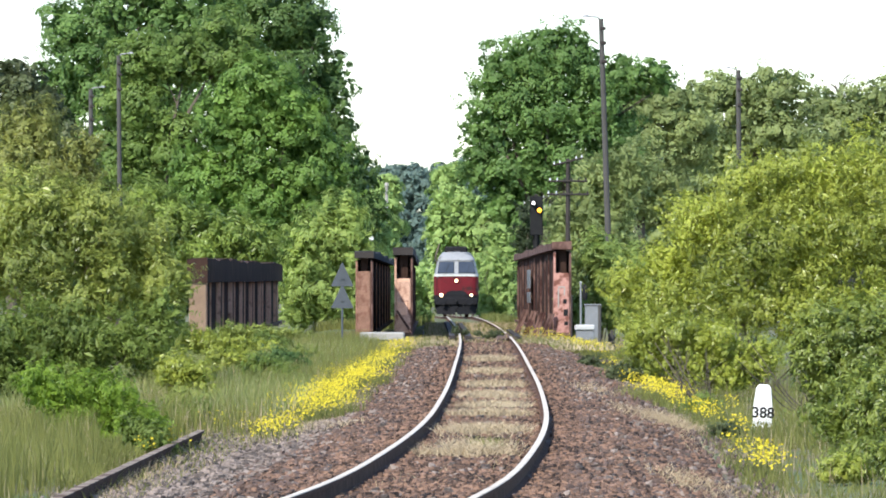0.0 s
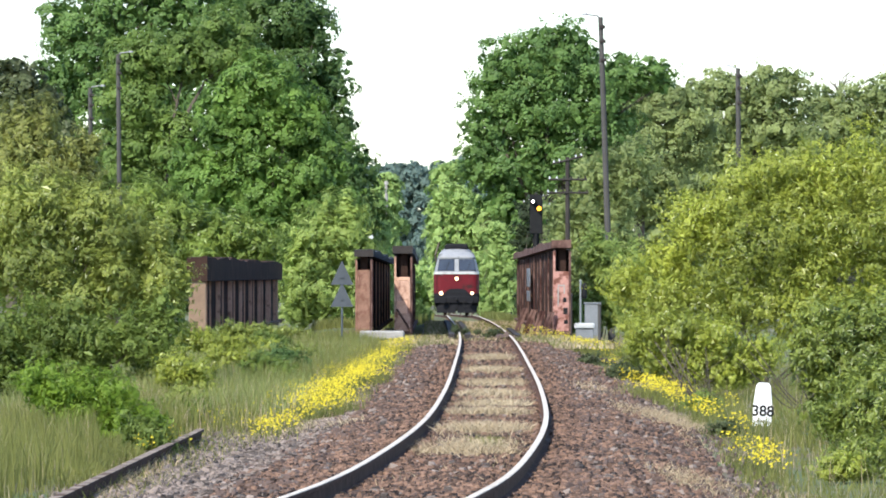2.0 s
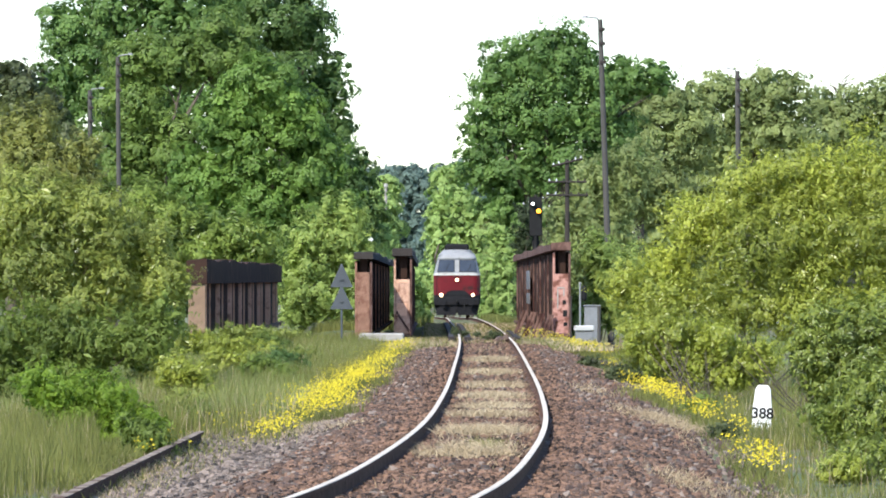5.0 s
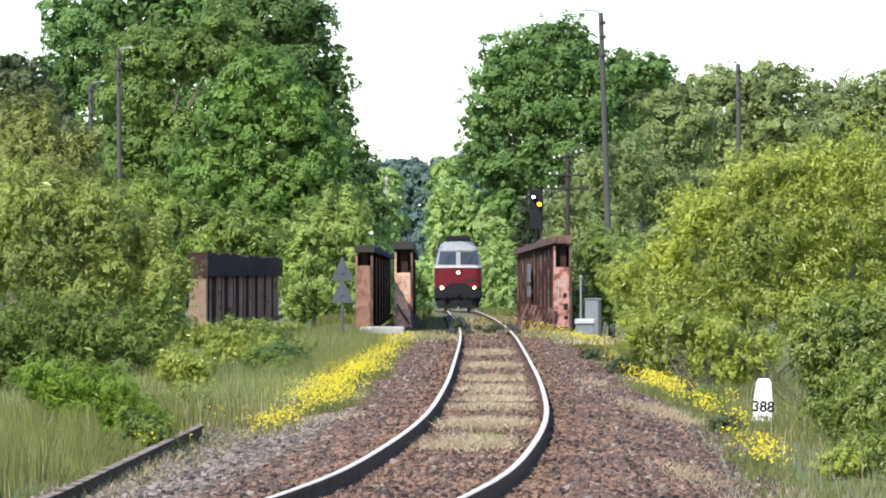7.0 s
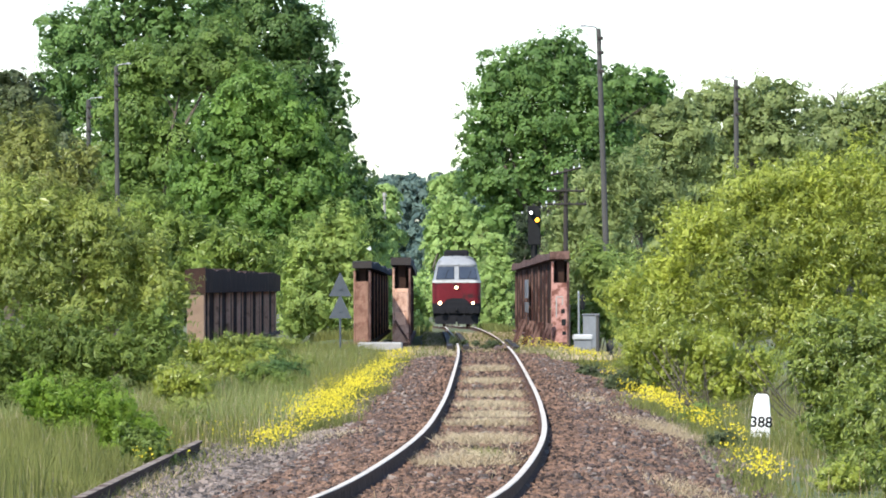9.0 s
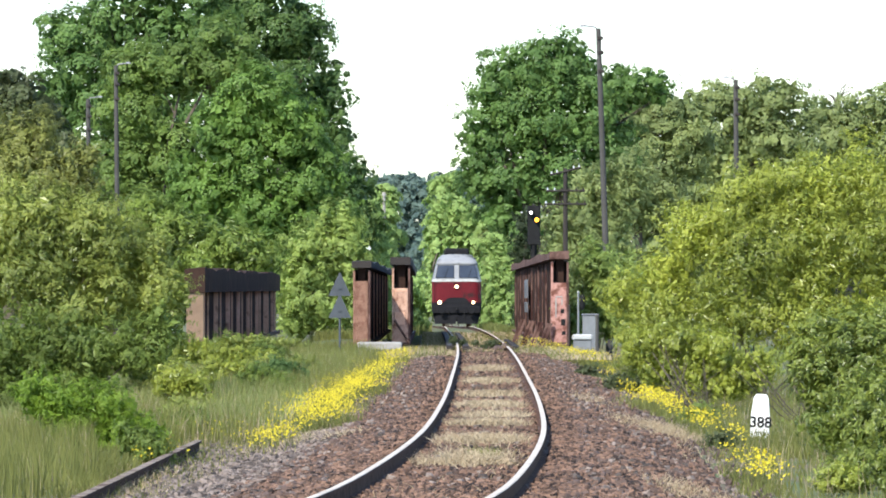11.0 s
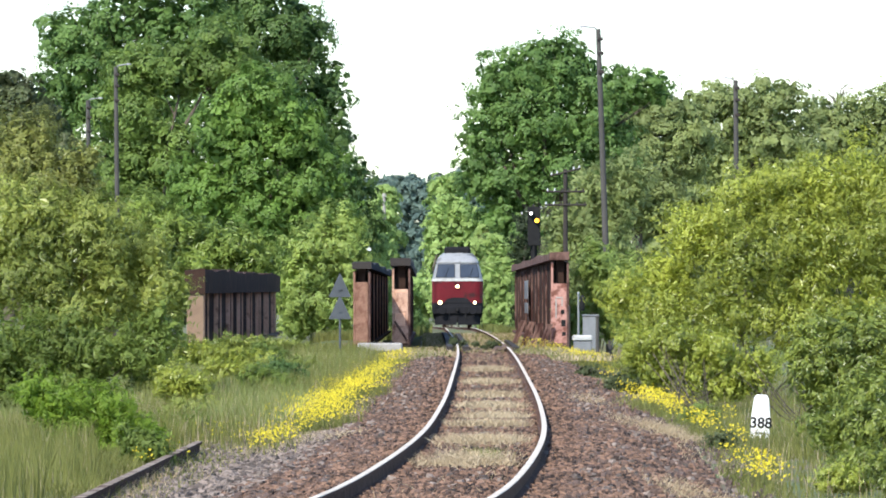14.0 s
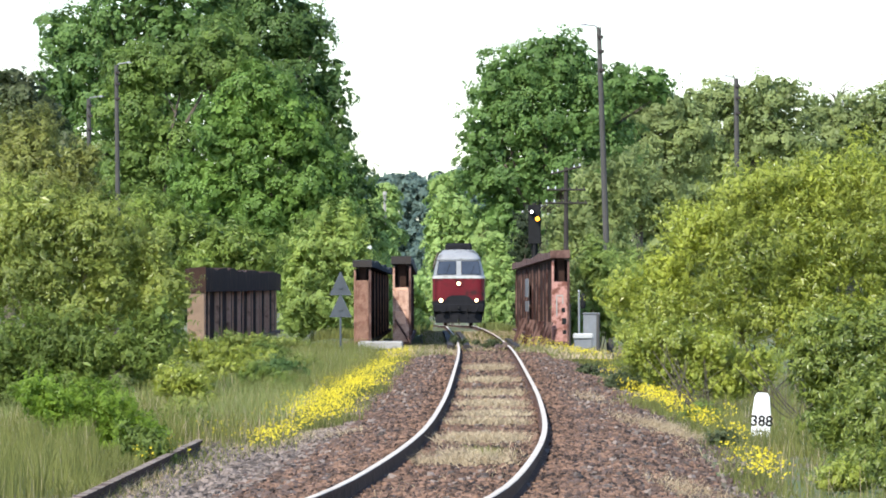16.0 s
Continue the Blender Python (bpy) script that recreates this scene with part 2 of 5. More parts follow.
TRACK_Z = [0, 0, 0, 0, 0, 0, 0, 0, 0, 0, 0, -0.08, -0.24, -0.42, -0.79, -1.2, -2.0, -3.0]


def smooth_table(xs, ys):
    """Monotone-slope Hermite curve through a short table."""
    xs, ys = np.array(xs, float), np.array(ys, float)
    d = np.diff(ys) / np.diff(xs)
    m = np.concatenate(([d[0]], (d[:-1] + d[1:]) / 2, [d[-1]]))

    def f(x):
        x = np.clip(np.asarray(x, float), xs[0], xs[-1])
        i = np.clip(np.searchsorted(xs, x) - 1, 0, len(xs) - 2)
        h = xs[i + 1] - xs[i]
        u = (x - xs[i]) / h
        return ((2 * u**3 - 3 * u**2 + 1) * ys[i] + (u**3 - 2 * u**2 + u) * h * m[i] + (3 * u**2 - 2 * u**3) * ys[i + 1] + (u**3 - u**2) * h * m[i + 1])
    return f


track_x, track_z = smooth_table(TRACK_Y, TRACK_X), smooth_table(TRACK_Y, TRACK_Z)
BED_O = [-2000, -60, -14, -7.5, -5.9, -3.2, -2.7, -1.75, -1.45, -0.8, 0.8, 1.45, 1.75, 2.9, 4.0, 14, 60, 2000]
BED_Z = [-0.75, -0.75, -0.7, -0.62, -0.42, -0.42, -0.40, -0.21, -0.18, -0.165, -0.165, -0.18, -0.21, -0.46, -0.60, -0.7, -0.75, -0.75]
RIVER_Y0, RIVER_Y1 = 222.0, 292.0


def ground_z(x, y):
    o = np.asarray(x, float) - track_x(y)
    z = np.interp(o, BED_O, BED_Z) + track_z(y)
    dip = np.clip(np.minimum(np.asarray(y) - RIVER_Y0, RIVER_Y1 - np.asarray(y)) / 9.0, 0, 1)
    return z - 4.5 * dip * dip * (3 - 2 * dip)


def build_ground():
    ys = np.unique(np.concatenate((np.linspace(-400, 40, 12), np.linspace(44, 215, 172), np.linspace(216, 300, 60), np.linspace(305, 700, 80), np.linspace(720, 2500, 20))))
    os_ = np.unique(np.concatenate(([-2000, -800, -300, -120, -60, -35, -22], np.linspace(-14, 14, 113), [22, 35, 60, 120, 300, 800, 2000])))
    rng = np.random.default_rng(3)
    yy, oo = np.meshgrid(ys, os_, indexing="ij")
    xx = oo + track_x(yy)
    zz = ground_z(xx, yy) + rng.normal(0, 0.012, xx.shape) * (np.abs(oo) < 14)
    n, k = xx.shape
    idx = np.arange(n * k).reshape(n, k)
    quads = np.stack((idx[:-1, :-1], idx[:-1, 1:], idx[1:, 1:], idx[1:, :-1]), -1).reshape(-1, 4)
    me = fast_mesh("ground", np.stack((xx, yy, zz), -1).reshape(-1, 3), quads.ravel(), np.full(len(quads), 4), SOIL)
    me.materials.append(GRIT)
    mid_o = (oo[:-1, :-1] + oo[1:, 1:]) / 2
    mid_y = (yy[:-1, :-1] + yy[1:, 1:]) / 2
    grit = (mid_o > -2.6 - 0.9 * (mid_y < 95)) & (mid_o < 2.7) & (mid_y < RIVER_Y0)
    me.polygons.foreach_set("material_index", grit.astype(np.int32).ravel())
    me.shade_smooth()
    return tagged(new("ground", me), "brown ballast and grassy soil of the railway verge", "ground", kind="structure")


ground = build_ground()


def sweep(offset, profile, y0, y1, step, lift=0.0):
    """A profile (across, up) drawn along the track."""
    ys = np.arange(y0, y1 + step / 2, step)
    xs, zs = track_x(ys), track_z(ys)
    hx = np.gradient(xs, ys)
    rings = []
    for y, x, z, s in zip(ys, xs, zs, hx):
        c = 1 / math.sqrt(1 + s * s)
        rings.append([(x + (offset + a) * c, y - (offset + a) * s * c, z + b + lift) for a, b in profile])
    return rings


RAIL = [(-0.07, -0.172), (0.07, -0.172), (0.07, -0.16), (0.012, -0.14), (0.009, -0.05), (0.036, -0.036), (0.036, -0.006), (0.03, 0.0), (-0.03, 0.0), (-0.036, -0.006), (-0.036, -0.036), (-0.009, -0.05), (-0.012, -0.14), (-0.07, -0.16)]
SHINE = [(-0.033, -0.004), (0.033, -0.004), (0.033, 0.002), (0.030, 0.0045), (-0.030, 0.0045), (-0.033, 0.002)]
for side in (-0.7535, 0.7535):
    rail = tagged(part("rail", loft(sweep(side, RAIL, -37.5, 620, 2.5)), RUST_RAIL), "long rusty steel rail with a polished running surface", "rail", "rails of the track")
    part("running_surface", loft(sweep(side, SHINE, -37.5, 620, 2.5)), POLISHED, rail, "bright polished steel rail top")


# ---- plants ----
def leaf_quads(centres, normals, length, width, rng):
    """Diamond leaves, folded a little along the middle."""
    n = len(centres)
    r = rng.normal(size=(n, 3))
    a = np.cross(normals, r)
    a /= np.linalg.norm(a, axis=1, keepdims=True) + 1e-9
    b = np.cross(normals, a)
    l, w = length[:, None], width[:, None]
    v = np.empty((n, 4, 3))
    v[:, 0] = centres - a * l / 2
    v[:, 1] = centres + b * w / 2 + normals * w * 0.18 - a * l * 0.06
    v[:, 2] = centres + a * l / 2
    v[:, 3] = centres - b * w / 2 + normals * w * 0.18 - a * l * 0.06
    return v.reshape(-1, 3)


def unit(rng, n):
    v = rng.normal(size=(n, 3))
    return v / np.linalg.norm(v, axis=1, keepdims=True)


def crown_mesh(lobes, count, leaf, clump, mat, rng, shoots, inside, broad):
    """Leaf sprays on rounded boughs set over the lobes of the crown, so that each bough has a lit top and a shaded underside.
    shoots: share of sprays drawn out into twigs; inside: share of leaves within the lobes; broad: leaf width to length."""
    lobes = np.array(lobes, float)
    mean = lobes[:, 3:].mean(1)
    centre, out, radius = [], [], []
    for l, r in zip(lobes, mean):
        k = 20
        i = np.arange(k) + 0.5
        z = 1 - 1.72 * i / k
        a = 2.39996 * i + rng.uniform(0, 6.283)
        d = np.stack((np.cos(a) * np.sqrt(1 - z * z), np.sin(a) * np.sqrt(1 - z * z), z), -1) + rng.normal(0, 0.16, (k, 3))
        d /= np.linalg.norm(d, axis=1, keepdims=True)
        centre.append(l[:3] + d * l[3:] * rng.uniform(0.56, 0.88, k)[:, None])
        out.append(d)
        radius.append(r * rng.uniform(0.2, 0.44, k))
    centre, out, radius = np.concatenate(centre), np.concatenate(out), np.concatenate(radius)
    boughs = len(radius)
    # sprays over the outer and upper face of each bough
    sprays = max(150, int(count / 26))
    on = rng.choice(boughs, sprays, p=radius**2 / (radius**2).sum())
    f = unit(rng, sprays) + out[on] * 0.75 + np.array([0, 0, 0.5])
    f /= np.linalg.norm(f, axis=1, keepdims=True)
    ctr = centre[on] + f * radius[on][:, None] * np.array([1.12, 1.12, 0.86]) * rng.uniform(0.8, 1.1, sprays)[:, None]
    size = np.minimum(clump * 0.62, radius[on] * 0.6) * rng.uniform(0.5, 1.1, sprays)
    who = rng.integers(0, sprays, count)
    e = unit(rng, count)
    flat = e - f[who] * (e * f[who]).sum(1, keepdims=True) * 0.55
    p = ctr[who] + flat * (size[who] * rng.uniform(0.2, 1.0, count) ** 0.6)[:, None]
    twig = (rng.uniform(0, 1, sprays) < shoots)[who]
    way = f * 0.75 + np.array([0, 0, 0.5]) + rng.normal(0, 0.28, (sprays, 3))
    way /= np.linalg.norm(way, axis=1, keepdims=True)
    along = rng.uniform(-0.25, 1.0, count)[:, None]
    droop = np.array([0, 0, -0.35]) * np.clip(along, 0, 1) ** 2
    p = np.where(twig[:, None], ctr[who] + (way[who] * along + droop) * (clump * rng.uniform(0.8, 1.5, sprays)[who])[:, None] + e * leaf * 0.6, p)
    nrm = f[who] * 1.0 + out[on][who] * 0.25 + e * 0.42 + np.array([0, 0, 0.12])
    # leaves on the limbs within
    deep = rng.uniform(0, 1, count) < inside
    l_on = rng.choice(len(lobes), count, p=mean**2 / (mean**2).sum())
    within = lobes[l_on, :3] + unit(rng, count) * lobes[l_on, 3:] * rng.uniform(0.25, 0.86, count)[:, None]
    p = np.where(deep[:, None], within, p)
    nrm = np.where(deep[:, None], e, nrm)
    nrm /= np.linalg.norm(nrm, axis=1, keepdims=True)
    length = leaf * (1.13 if broad < 0.4 else 1.0) * rng.uniform(0.55, 1.3, count) * np.where(deep, 2.3, 1.08)
    v = leaf_quads(p, nrm, length, length * broad * rng.uniform(0.75, 1.25, count), rng)
    v[:, 2] = np.maximum(v[:, 2], 0.02)
    return fast_mesh("crown", v, np.arange(4 * count), np.full(count, 4), mat)


SEED = [10]


def plant(name, category, label, at, lobes, count, leaf, clump, mat, trunk_r, fork, bark):
    SEED[0] += 1
    rng = np.random.default_rng(SEED[0])
    ob = thing(name, label, category, pose(*at))
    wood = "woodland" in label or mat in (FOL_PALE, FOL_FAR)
    bm = bmesh.new()
    if name == "tree" and not wood:
        rod((0, 0, -0.3), (rng.normal(0, 0.15), 0, fork), trunk_r, trunk_r * 0.7, 10, bm)
    for i, l in enumerate(lobes):
        base = Vector((l[0] * 0.9, l[1], -0.3)) if wood else Vector((0, 0, fork)) if name == "tree" else Vector((rng.normal(0, 0.02), rng.normal(0, 0.02), -0.1))
        tip = Vector(l[:3])
        mid = base.lerp(tip, 0.5) + Vector((rng.normal(0, 0.25), rng.normal(0, 0.25), 0.12)) * (tip - base).length * 0.35
        r = trunk_r * (0.42 if name == "tree" else 0.6)
        if wood:
            stem = rod(base, mid, r, r * 0.65, 7)
            rod(mid, tip, r * 0.65, r * 0.2, 6, stem)
            part("trunk", stem, bark, ob)
            continue
        rod(base, mid, r, r * 0.65, 7, bm)
        rod(mid, tip, r * 0.65, r * 0.2, 6, bm)
        for _ in range(4):
            out = tip + Vector(unit(rng, 1)[0] * np.array(l[3:]) * 0.85)
            rod(mid.lerp(tip, rng.uniform(0.2, 0.9)), out, r * 0.28, r * 0.06, 5, bm)
    if wood:
        bm.free()
    else:
        part("trunk" if name == "tree" else "branchwork", bm, bark, ob)
    crown = new("crown" if name == "tree" else "foliage", crown_mesh(lobes, count, leaf, clump, mat, rng, 0.0 if wood else 0.12 if name == "tree" else 0.68, 0.4 if wood else 0.22 if name == "tree" else 0.3, 0.56 if name == "tree" else 0.33))
    crown.parent = ob
    return ob


def tree(label, at, lobes, count, leaf, clump, mat):
    top = max(l[2] + l[5] for l in lobes)
    return plant("tree", "tree", label, at, lobes, count, leaf, clump, mat, 0.018 * top + 0.08, min(l[2] for l in lobes) * 0.8 + 0.5, BARK)


def bush(label, at, lobes, count, leaf, clump, mat):
    return plant("bush", "bush", label, at, lobes, count, leaf, clump, mat, 0.035, 0.2, TWIG)


tree("distant woodland beyond the line, tinted blue-green for haze", (-8.07, 1150.0, -3.00), [(-0.96, 0.00, 21.49, 3.84, 3.19, 2.88),
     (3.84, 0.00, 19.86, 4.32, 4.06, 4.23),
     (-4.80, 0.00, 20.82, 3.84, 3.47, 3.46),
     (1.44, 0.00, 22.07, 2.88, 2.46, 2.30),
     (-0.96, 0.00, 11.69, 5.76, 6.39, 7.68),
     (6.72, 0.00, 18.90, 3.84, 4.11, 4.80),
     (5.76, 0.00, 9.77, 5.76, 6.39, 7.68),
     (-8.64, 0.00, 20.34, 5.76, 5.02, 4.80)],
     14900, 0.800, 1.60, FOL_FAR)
tree("distant woodland behind the locomotive, tinted for haze", (1.34, 1000.0, -3.00), [(0.00, 0.00, 19.31, 3.76, 3.21, 3.01),
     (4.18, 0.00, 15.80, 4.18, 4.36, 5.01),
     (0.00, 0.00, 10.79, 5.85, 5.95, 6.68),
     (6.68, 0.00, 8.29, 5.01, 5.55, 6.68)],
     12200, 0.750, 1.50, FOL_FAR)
tree("low woodland edge far down the line, pale green with haze in its colour", (-1.0, 720.0, -2.2), [(x, y, z, 3.0, 2.6, 3.2) for x, y, z in ((-12, 4, 3.2), (-8, 0, 3.6), (-4.2, 3, 3.0), (-0.8, 6, 2.6), (3.2, 0, 3.4), (7, 3, 3.0), (11, 0, 3.8))],
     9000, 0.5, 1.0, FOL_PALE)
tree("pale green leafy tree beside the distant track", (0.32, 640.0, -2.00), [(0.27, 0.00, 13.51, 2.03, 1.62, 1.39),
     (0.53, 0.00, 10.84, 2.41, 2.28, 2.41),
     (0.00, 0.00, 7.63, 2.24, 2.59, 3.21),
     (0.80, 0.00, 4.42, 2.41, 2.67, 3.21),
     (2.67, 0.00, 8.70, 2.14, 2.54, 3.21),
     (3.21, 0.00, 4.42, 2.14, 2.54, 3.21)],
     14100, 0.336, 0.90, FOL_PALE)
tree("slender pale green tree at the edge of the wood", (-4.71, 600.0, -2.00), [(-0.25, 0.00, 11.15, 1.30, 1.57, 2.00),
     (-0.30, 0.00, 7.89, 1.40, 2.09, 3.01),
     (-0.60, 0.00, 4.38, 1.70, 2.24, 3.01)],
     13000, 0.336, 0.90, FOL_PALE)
tree("tall dark green pine-like tree behind the oaks", (-11.68, 460.0, -1.50), [(-0.38, 0.00, 21.03, 4.23, 3.38, 2.88),
     (2.30, 0.00, 19.88, 2.11, 2.28, 2.69),
     (4.03, 0.00, 16.80, 1.46, 1.79, 2.30),
     (4.23, 0.00, 12.96, 1.61, 2.14, 2.88),
     (0.77, 0.00, 16.03, 3.46, 3.28, 3.46),
     (5.76, 0.00, 10.27, 1.54, 1.82, 2.30),
     (3.07, 0.00, 9.50, 3.07, 3.10, 3.46),
     (6.15, 0.00, 6.81, 1.73, 2.10, 2.69),
     (4.61, 0.00, 4.51, 2.30, 2.55, 3.07),
     (-2.30, 0.00, 23.72, 4.23, 3.10, 2.30)],
     35700, 0.294, 1.10, FOL_DARK)
tree("tall broad oak in full green leaf", (-21.95, 450.0, -1.50), [(-1.88, 0.00, 19.52, 3.19, 2.59, 2.25),
     (1.13, 0.00, 21.02, 3.57, 2.86, 2.44),
     (4.89, 0.00, 20.27, 3.38, 2.86, 2.63),
     (3.38, 0.00, 23.65, 4.89, 3.21, 1.88),
     (-0.75, 0.00, 16.51, 4.13, 3.57, 3.38),
     (-3.76, 0.00, 15.38, 2.25, 2.50, 3.01),
     (3.76, 0.00, 15.76, 3.76, 3.39, 3.38),
     (-3.38, 0.00, 20.27, 1.13, 1.25, 1.50),
     (-2.25, 0.00, 11.25, 4.13, 3.57, 3.38),
     (2.25, 0.00, 10.50, 4.13, 3.57, 3.38)],
     39100, 0.290, 1.10, FOL_OAK_DEEP)
tree("brownish green tree at the wood edge", (-27.44, 430.0, -1.50), [(-0.18, 0.00, 15.92, 1.62, 1.45, 1.44),
     (1.08, 0.00, 14.13, 1.98, 2.13, 2.51),
     (-0.36, 0.00, 12.33, 1.80, 2.22, 2.87),
     (2.51, 0.00, 11.97, 1.80, 2.05, 2.51)],
     9000, 0.340, 1.00, FOL_BROWN)
tree("large round-crowned oak with bright green leaves", (-9.83, 375.0, -1.00), [(0.00, 0.00, 13.18, 2.35, 2.01, 1.88),
     (-2.19, 0.00, 11.61, 1.88, 1.93, 2.19),
     (1.57, 0.00, 11.30, 2.19, 2.08, 2.19),
     (-1.25, 0.00, 9.73, 2.51, 2.23, 2.19),
     (2.82, 0.00, 8.79, 1.88, 2.08, 2.51),
     (0.31, 0.00, 7.23, 2.82, 2.38, 2.19),
     (-2.82, 0.00, 7.85, 2.19, 1.93, 1.88),
     (3.60, 0.00, 6.60, 1.57, 1.64, 1.88),
     (0.94, 0.00, 5.03, 3.13, 2.38, 1.88),
     (-4.38, 0.00, 8.79, 1.25, 1.34, 1.57)],
     47600, 0.227, 1.00, FOL_OAK)
tree("broad oak with layered green foliage", (-16.09, 390.0, -1.00), [(-0.98, 0.00, 15.22, 2.28, 2.01, 1.95),
     (1.30, 0.00, 15.22, 1.95, 1.86, 1.95),
     (3.58, 0.00, 16.20, 2.28, 2.01, 1.95),
     (-1.63, 0.00, 12.62, 2.28, 2.17, 2.28),
     (0.33, 0.00, 10.66, 2.28, 2.17, 2.28),
     (-1.95, 0.00, 9.36, 2.28, 2.32, 2.61),
     (0.33, 0.00, 7.41, 2.28, 2.01, 1.95),
     (4.23, 0.00, 14.90, 1.95, 1.86, 1.95)],
     39100, 0.218, 1.00, FOL_OAK_OLIVE)
bush("dense green hedge shrub behind the bridge", (-10.03, 330.0, -1.00), [(-3.31, 0.00, 5.32, 1.65, 1.44, 1.38),
     (-0.55, 0.00, 4.76, 1.65, 1.37, 1.24),
     (0.83, 0.00, 4.21, 1.38, 1.31, 1.38),
     (-1.93, 0.00, 3.94, 2.20, 1.83, 1.65),
     (-4.69, 0.00, 5.87, 1.65, 1.57, 1.65)],
     16300, 0.220, 0.60, FOL_SHRUB)
bush("pale green willow shrub behind the rusty girders", (-5.54, 325.0, -1.00), [(0.54, 0.00, 5.55, 1.36, 1.16, 1.09),
     (-0.54, 0.00, 4.46, 1.49, 1.29, 1.22),
     (-1.09, 0.00, 2.83, 1.22, 1.35, 1.63),
     (1.09, 0.00, 3.92, 1.09, 1.29, 1.63),
     (0.27, 0.00, 2.02, 1.90, 1.80, 1.90),
     (1.90, 0.00, 3.11, 0.95, 1.22, 1.63),
     (-1.36, 0.00, 1.21, 1.09, 1.03, 1.09)],
     19000, 0.220, 0.60, FOL_WILLOW)
bush("pale green shrub before the trees, haze in its colour", (-3.77, 480.0, -1.50), [(-0.72, 0.00, 6.17, 0.96, 1.22, 1.60),
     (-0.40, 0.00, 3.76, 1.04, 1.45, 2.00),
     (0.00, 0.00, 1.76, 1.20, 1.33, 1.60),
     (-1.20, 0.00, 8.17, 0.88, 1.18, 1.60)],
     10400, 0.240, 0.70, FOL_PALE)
tree("large spreading oak in full green leaf", (6.03, 410.0, -1.00), [(0.00, 0.00, 15.86, 2.57, 2.20, 2.05),
     (1.71, 0.00, 16.20, 1.88, 1.87, 2.05),
     (-2.40, 0.00, 14.49, 1.88, 2.11, 2.57),
     (-3.08, 0.00, 11.75, 2.05, 1.95, 2.05),
     (-0.34, 0.00, 12.78, 2.91, 2.68, 2.74),
     (2.74, 0.00, 13.46, 2.05, 2.28, 2.74),
     (-3.77, 0.00, 9.35, 1.37, 1.46, 1.71),
     (-1.37, 0.00, 9.35, 2.57, 2.36, 2.40),
     (1.37, 0.00, 10.04, 2.40, 2.28, 2.40),
     (-2.40, 0.00, 7.13, 1.37, 1.30, 1.37),
     (-0.86, 0.00, 6.44, 1.54, 1.38, 1.37),
     (4.79, 0.00, 14.66, 1.88, 1.68, 1.64),
     (6.68, 0.00, 14.76, 1.64, 1.40, 1.30),
     (4.45, 0.00, 11.41, 2.05, 1.95, 2.05)],
     56100, 0.227, 1.00, FOL_OAK_DEEP)
# Added bush whose dark leaves stand for the oak's shadow around the signal.
bush("undergrowth coloured near black for the shadow beneath the oak", (5.1, 396.0, -1.0), [(0.0, 0.0, 6.6, 0.8, 0.8, 1.0), (-0.2, 0.0, 4.8, 0.9, 0.9, 1.1), (0.25, 0.0, 3.0, 0.9, 0.9, 1.2), (0.1, 0.0, 1.4, 0.9, 0.9, 1.2)],
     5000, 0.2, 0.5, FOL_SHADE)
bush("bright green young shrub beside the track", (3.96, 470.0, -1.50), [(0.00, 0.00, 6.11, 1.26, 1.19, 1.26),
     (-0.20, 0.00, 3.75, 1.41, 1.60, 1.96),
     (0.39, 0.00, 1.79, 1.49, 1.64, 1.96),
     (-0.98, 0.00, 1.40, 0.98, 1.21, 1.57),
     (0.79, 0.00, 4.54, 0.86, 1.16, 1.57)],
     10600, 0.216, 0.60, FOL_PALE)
tree("grey-green willow tree behind the poles", (12.71, 440.0, -1.50), [(-0.37, 0.00, 14.38, 2.20, 1.83, 1.65),
     (1.84, 0.00, 14.38, 2.02, 1.66, 1.47),
     (-0.73, 0.00, 12.17, 2.20, 2.09, 2.20),
     (2.20, 0.00, 11.81, 2.57, 2.27, 2.20),
     (0.00, 0.00, 8.87, 2.94, 2.62, 2.57),
     (3.31, 0.00, 13.27, 1.84, 1.92, 2.20)],
     34000, 0.235, 0.90, FOL_GREY)
tree("grey-green tree in the hazy distance", (25.54, 560.0, -2.00), [(-1.87, 0.00, 18.84, 2.81, 2.40, 2.24),
     (2.34, 0.00, 19.31, 3.04, 2.44, 2.10),
     (0.47, 0.00, 16.50, 4.21, 3.33, 2.81),
     (-4.21, 0.00, 18.37, 2.10, 2.00, 2.10),
     (-2.81, 0.00, 14.63, 3.74, 3.11, 2.81),
     (3.27, 0.00, 15.10, 3.27, 2.89, 2.81)],
     17000, 0.319, 1.10, FOL_GREY)
tree("grey-green tree with a few bare top twigs", (34.56, 570.0, -2.00), [(-2.38, 0.00, 17.92, 2.38, 2.15, 2.14),
     (0.95, 0.00, 18.16, 2.86, 2.37, 2.14),
     (-0.95, 0.00, 15.30, 3.81, 3.17, 2.86),
     (3.81, 0.00, 18.63, 2.86, 2.49, 2.38),
     (2.86, 0.00, 15.30, 3.33, 2.94, 2.86)],
     12700, 0.319, 1.10, FOL_GREY)
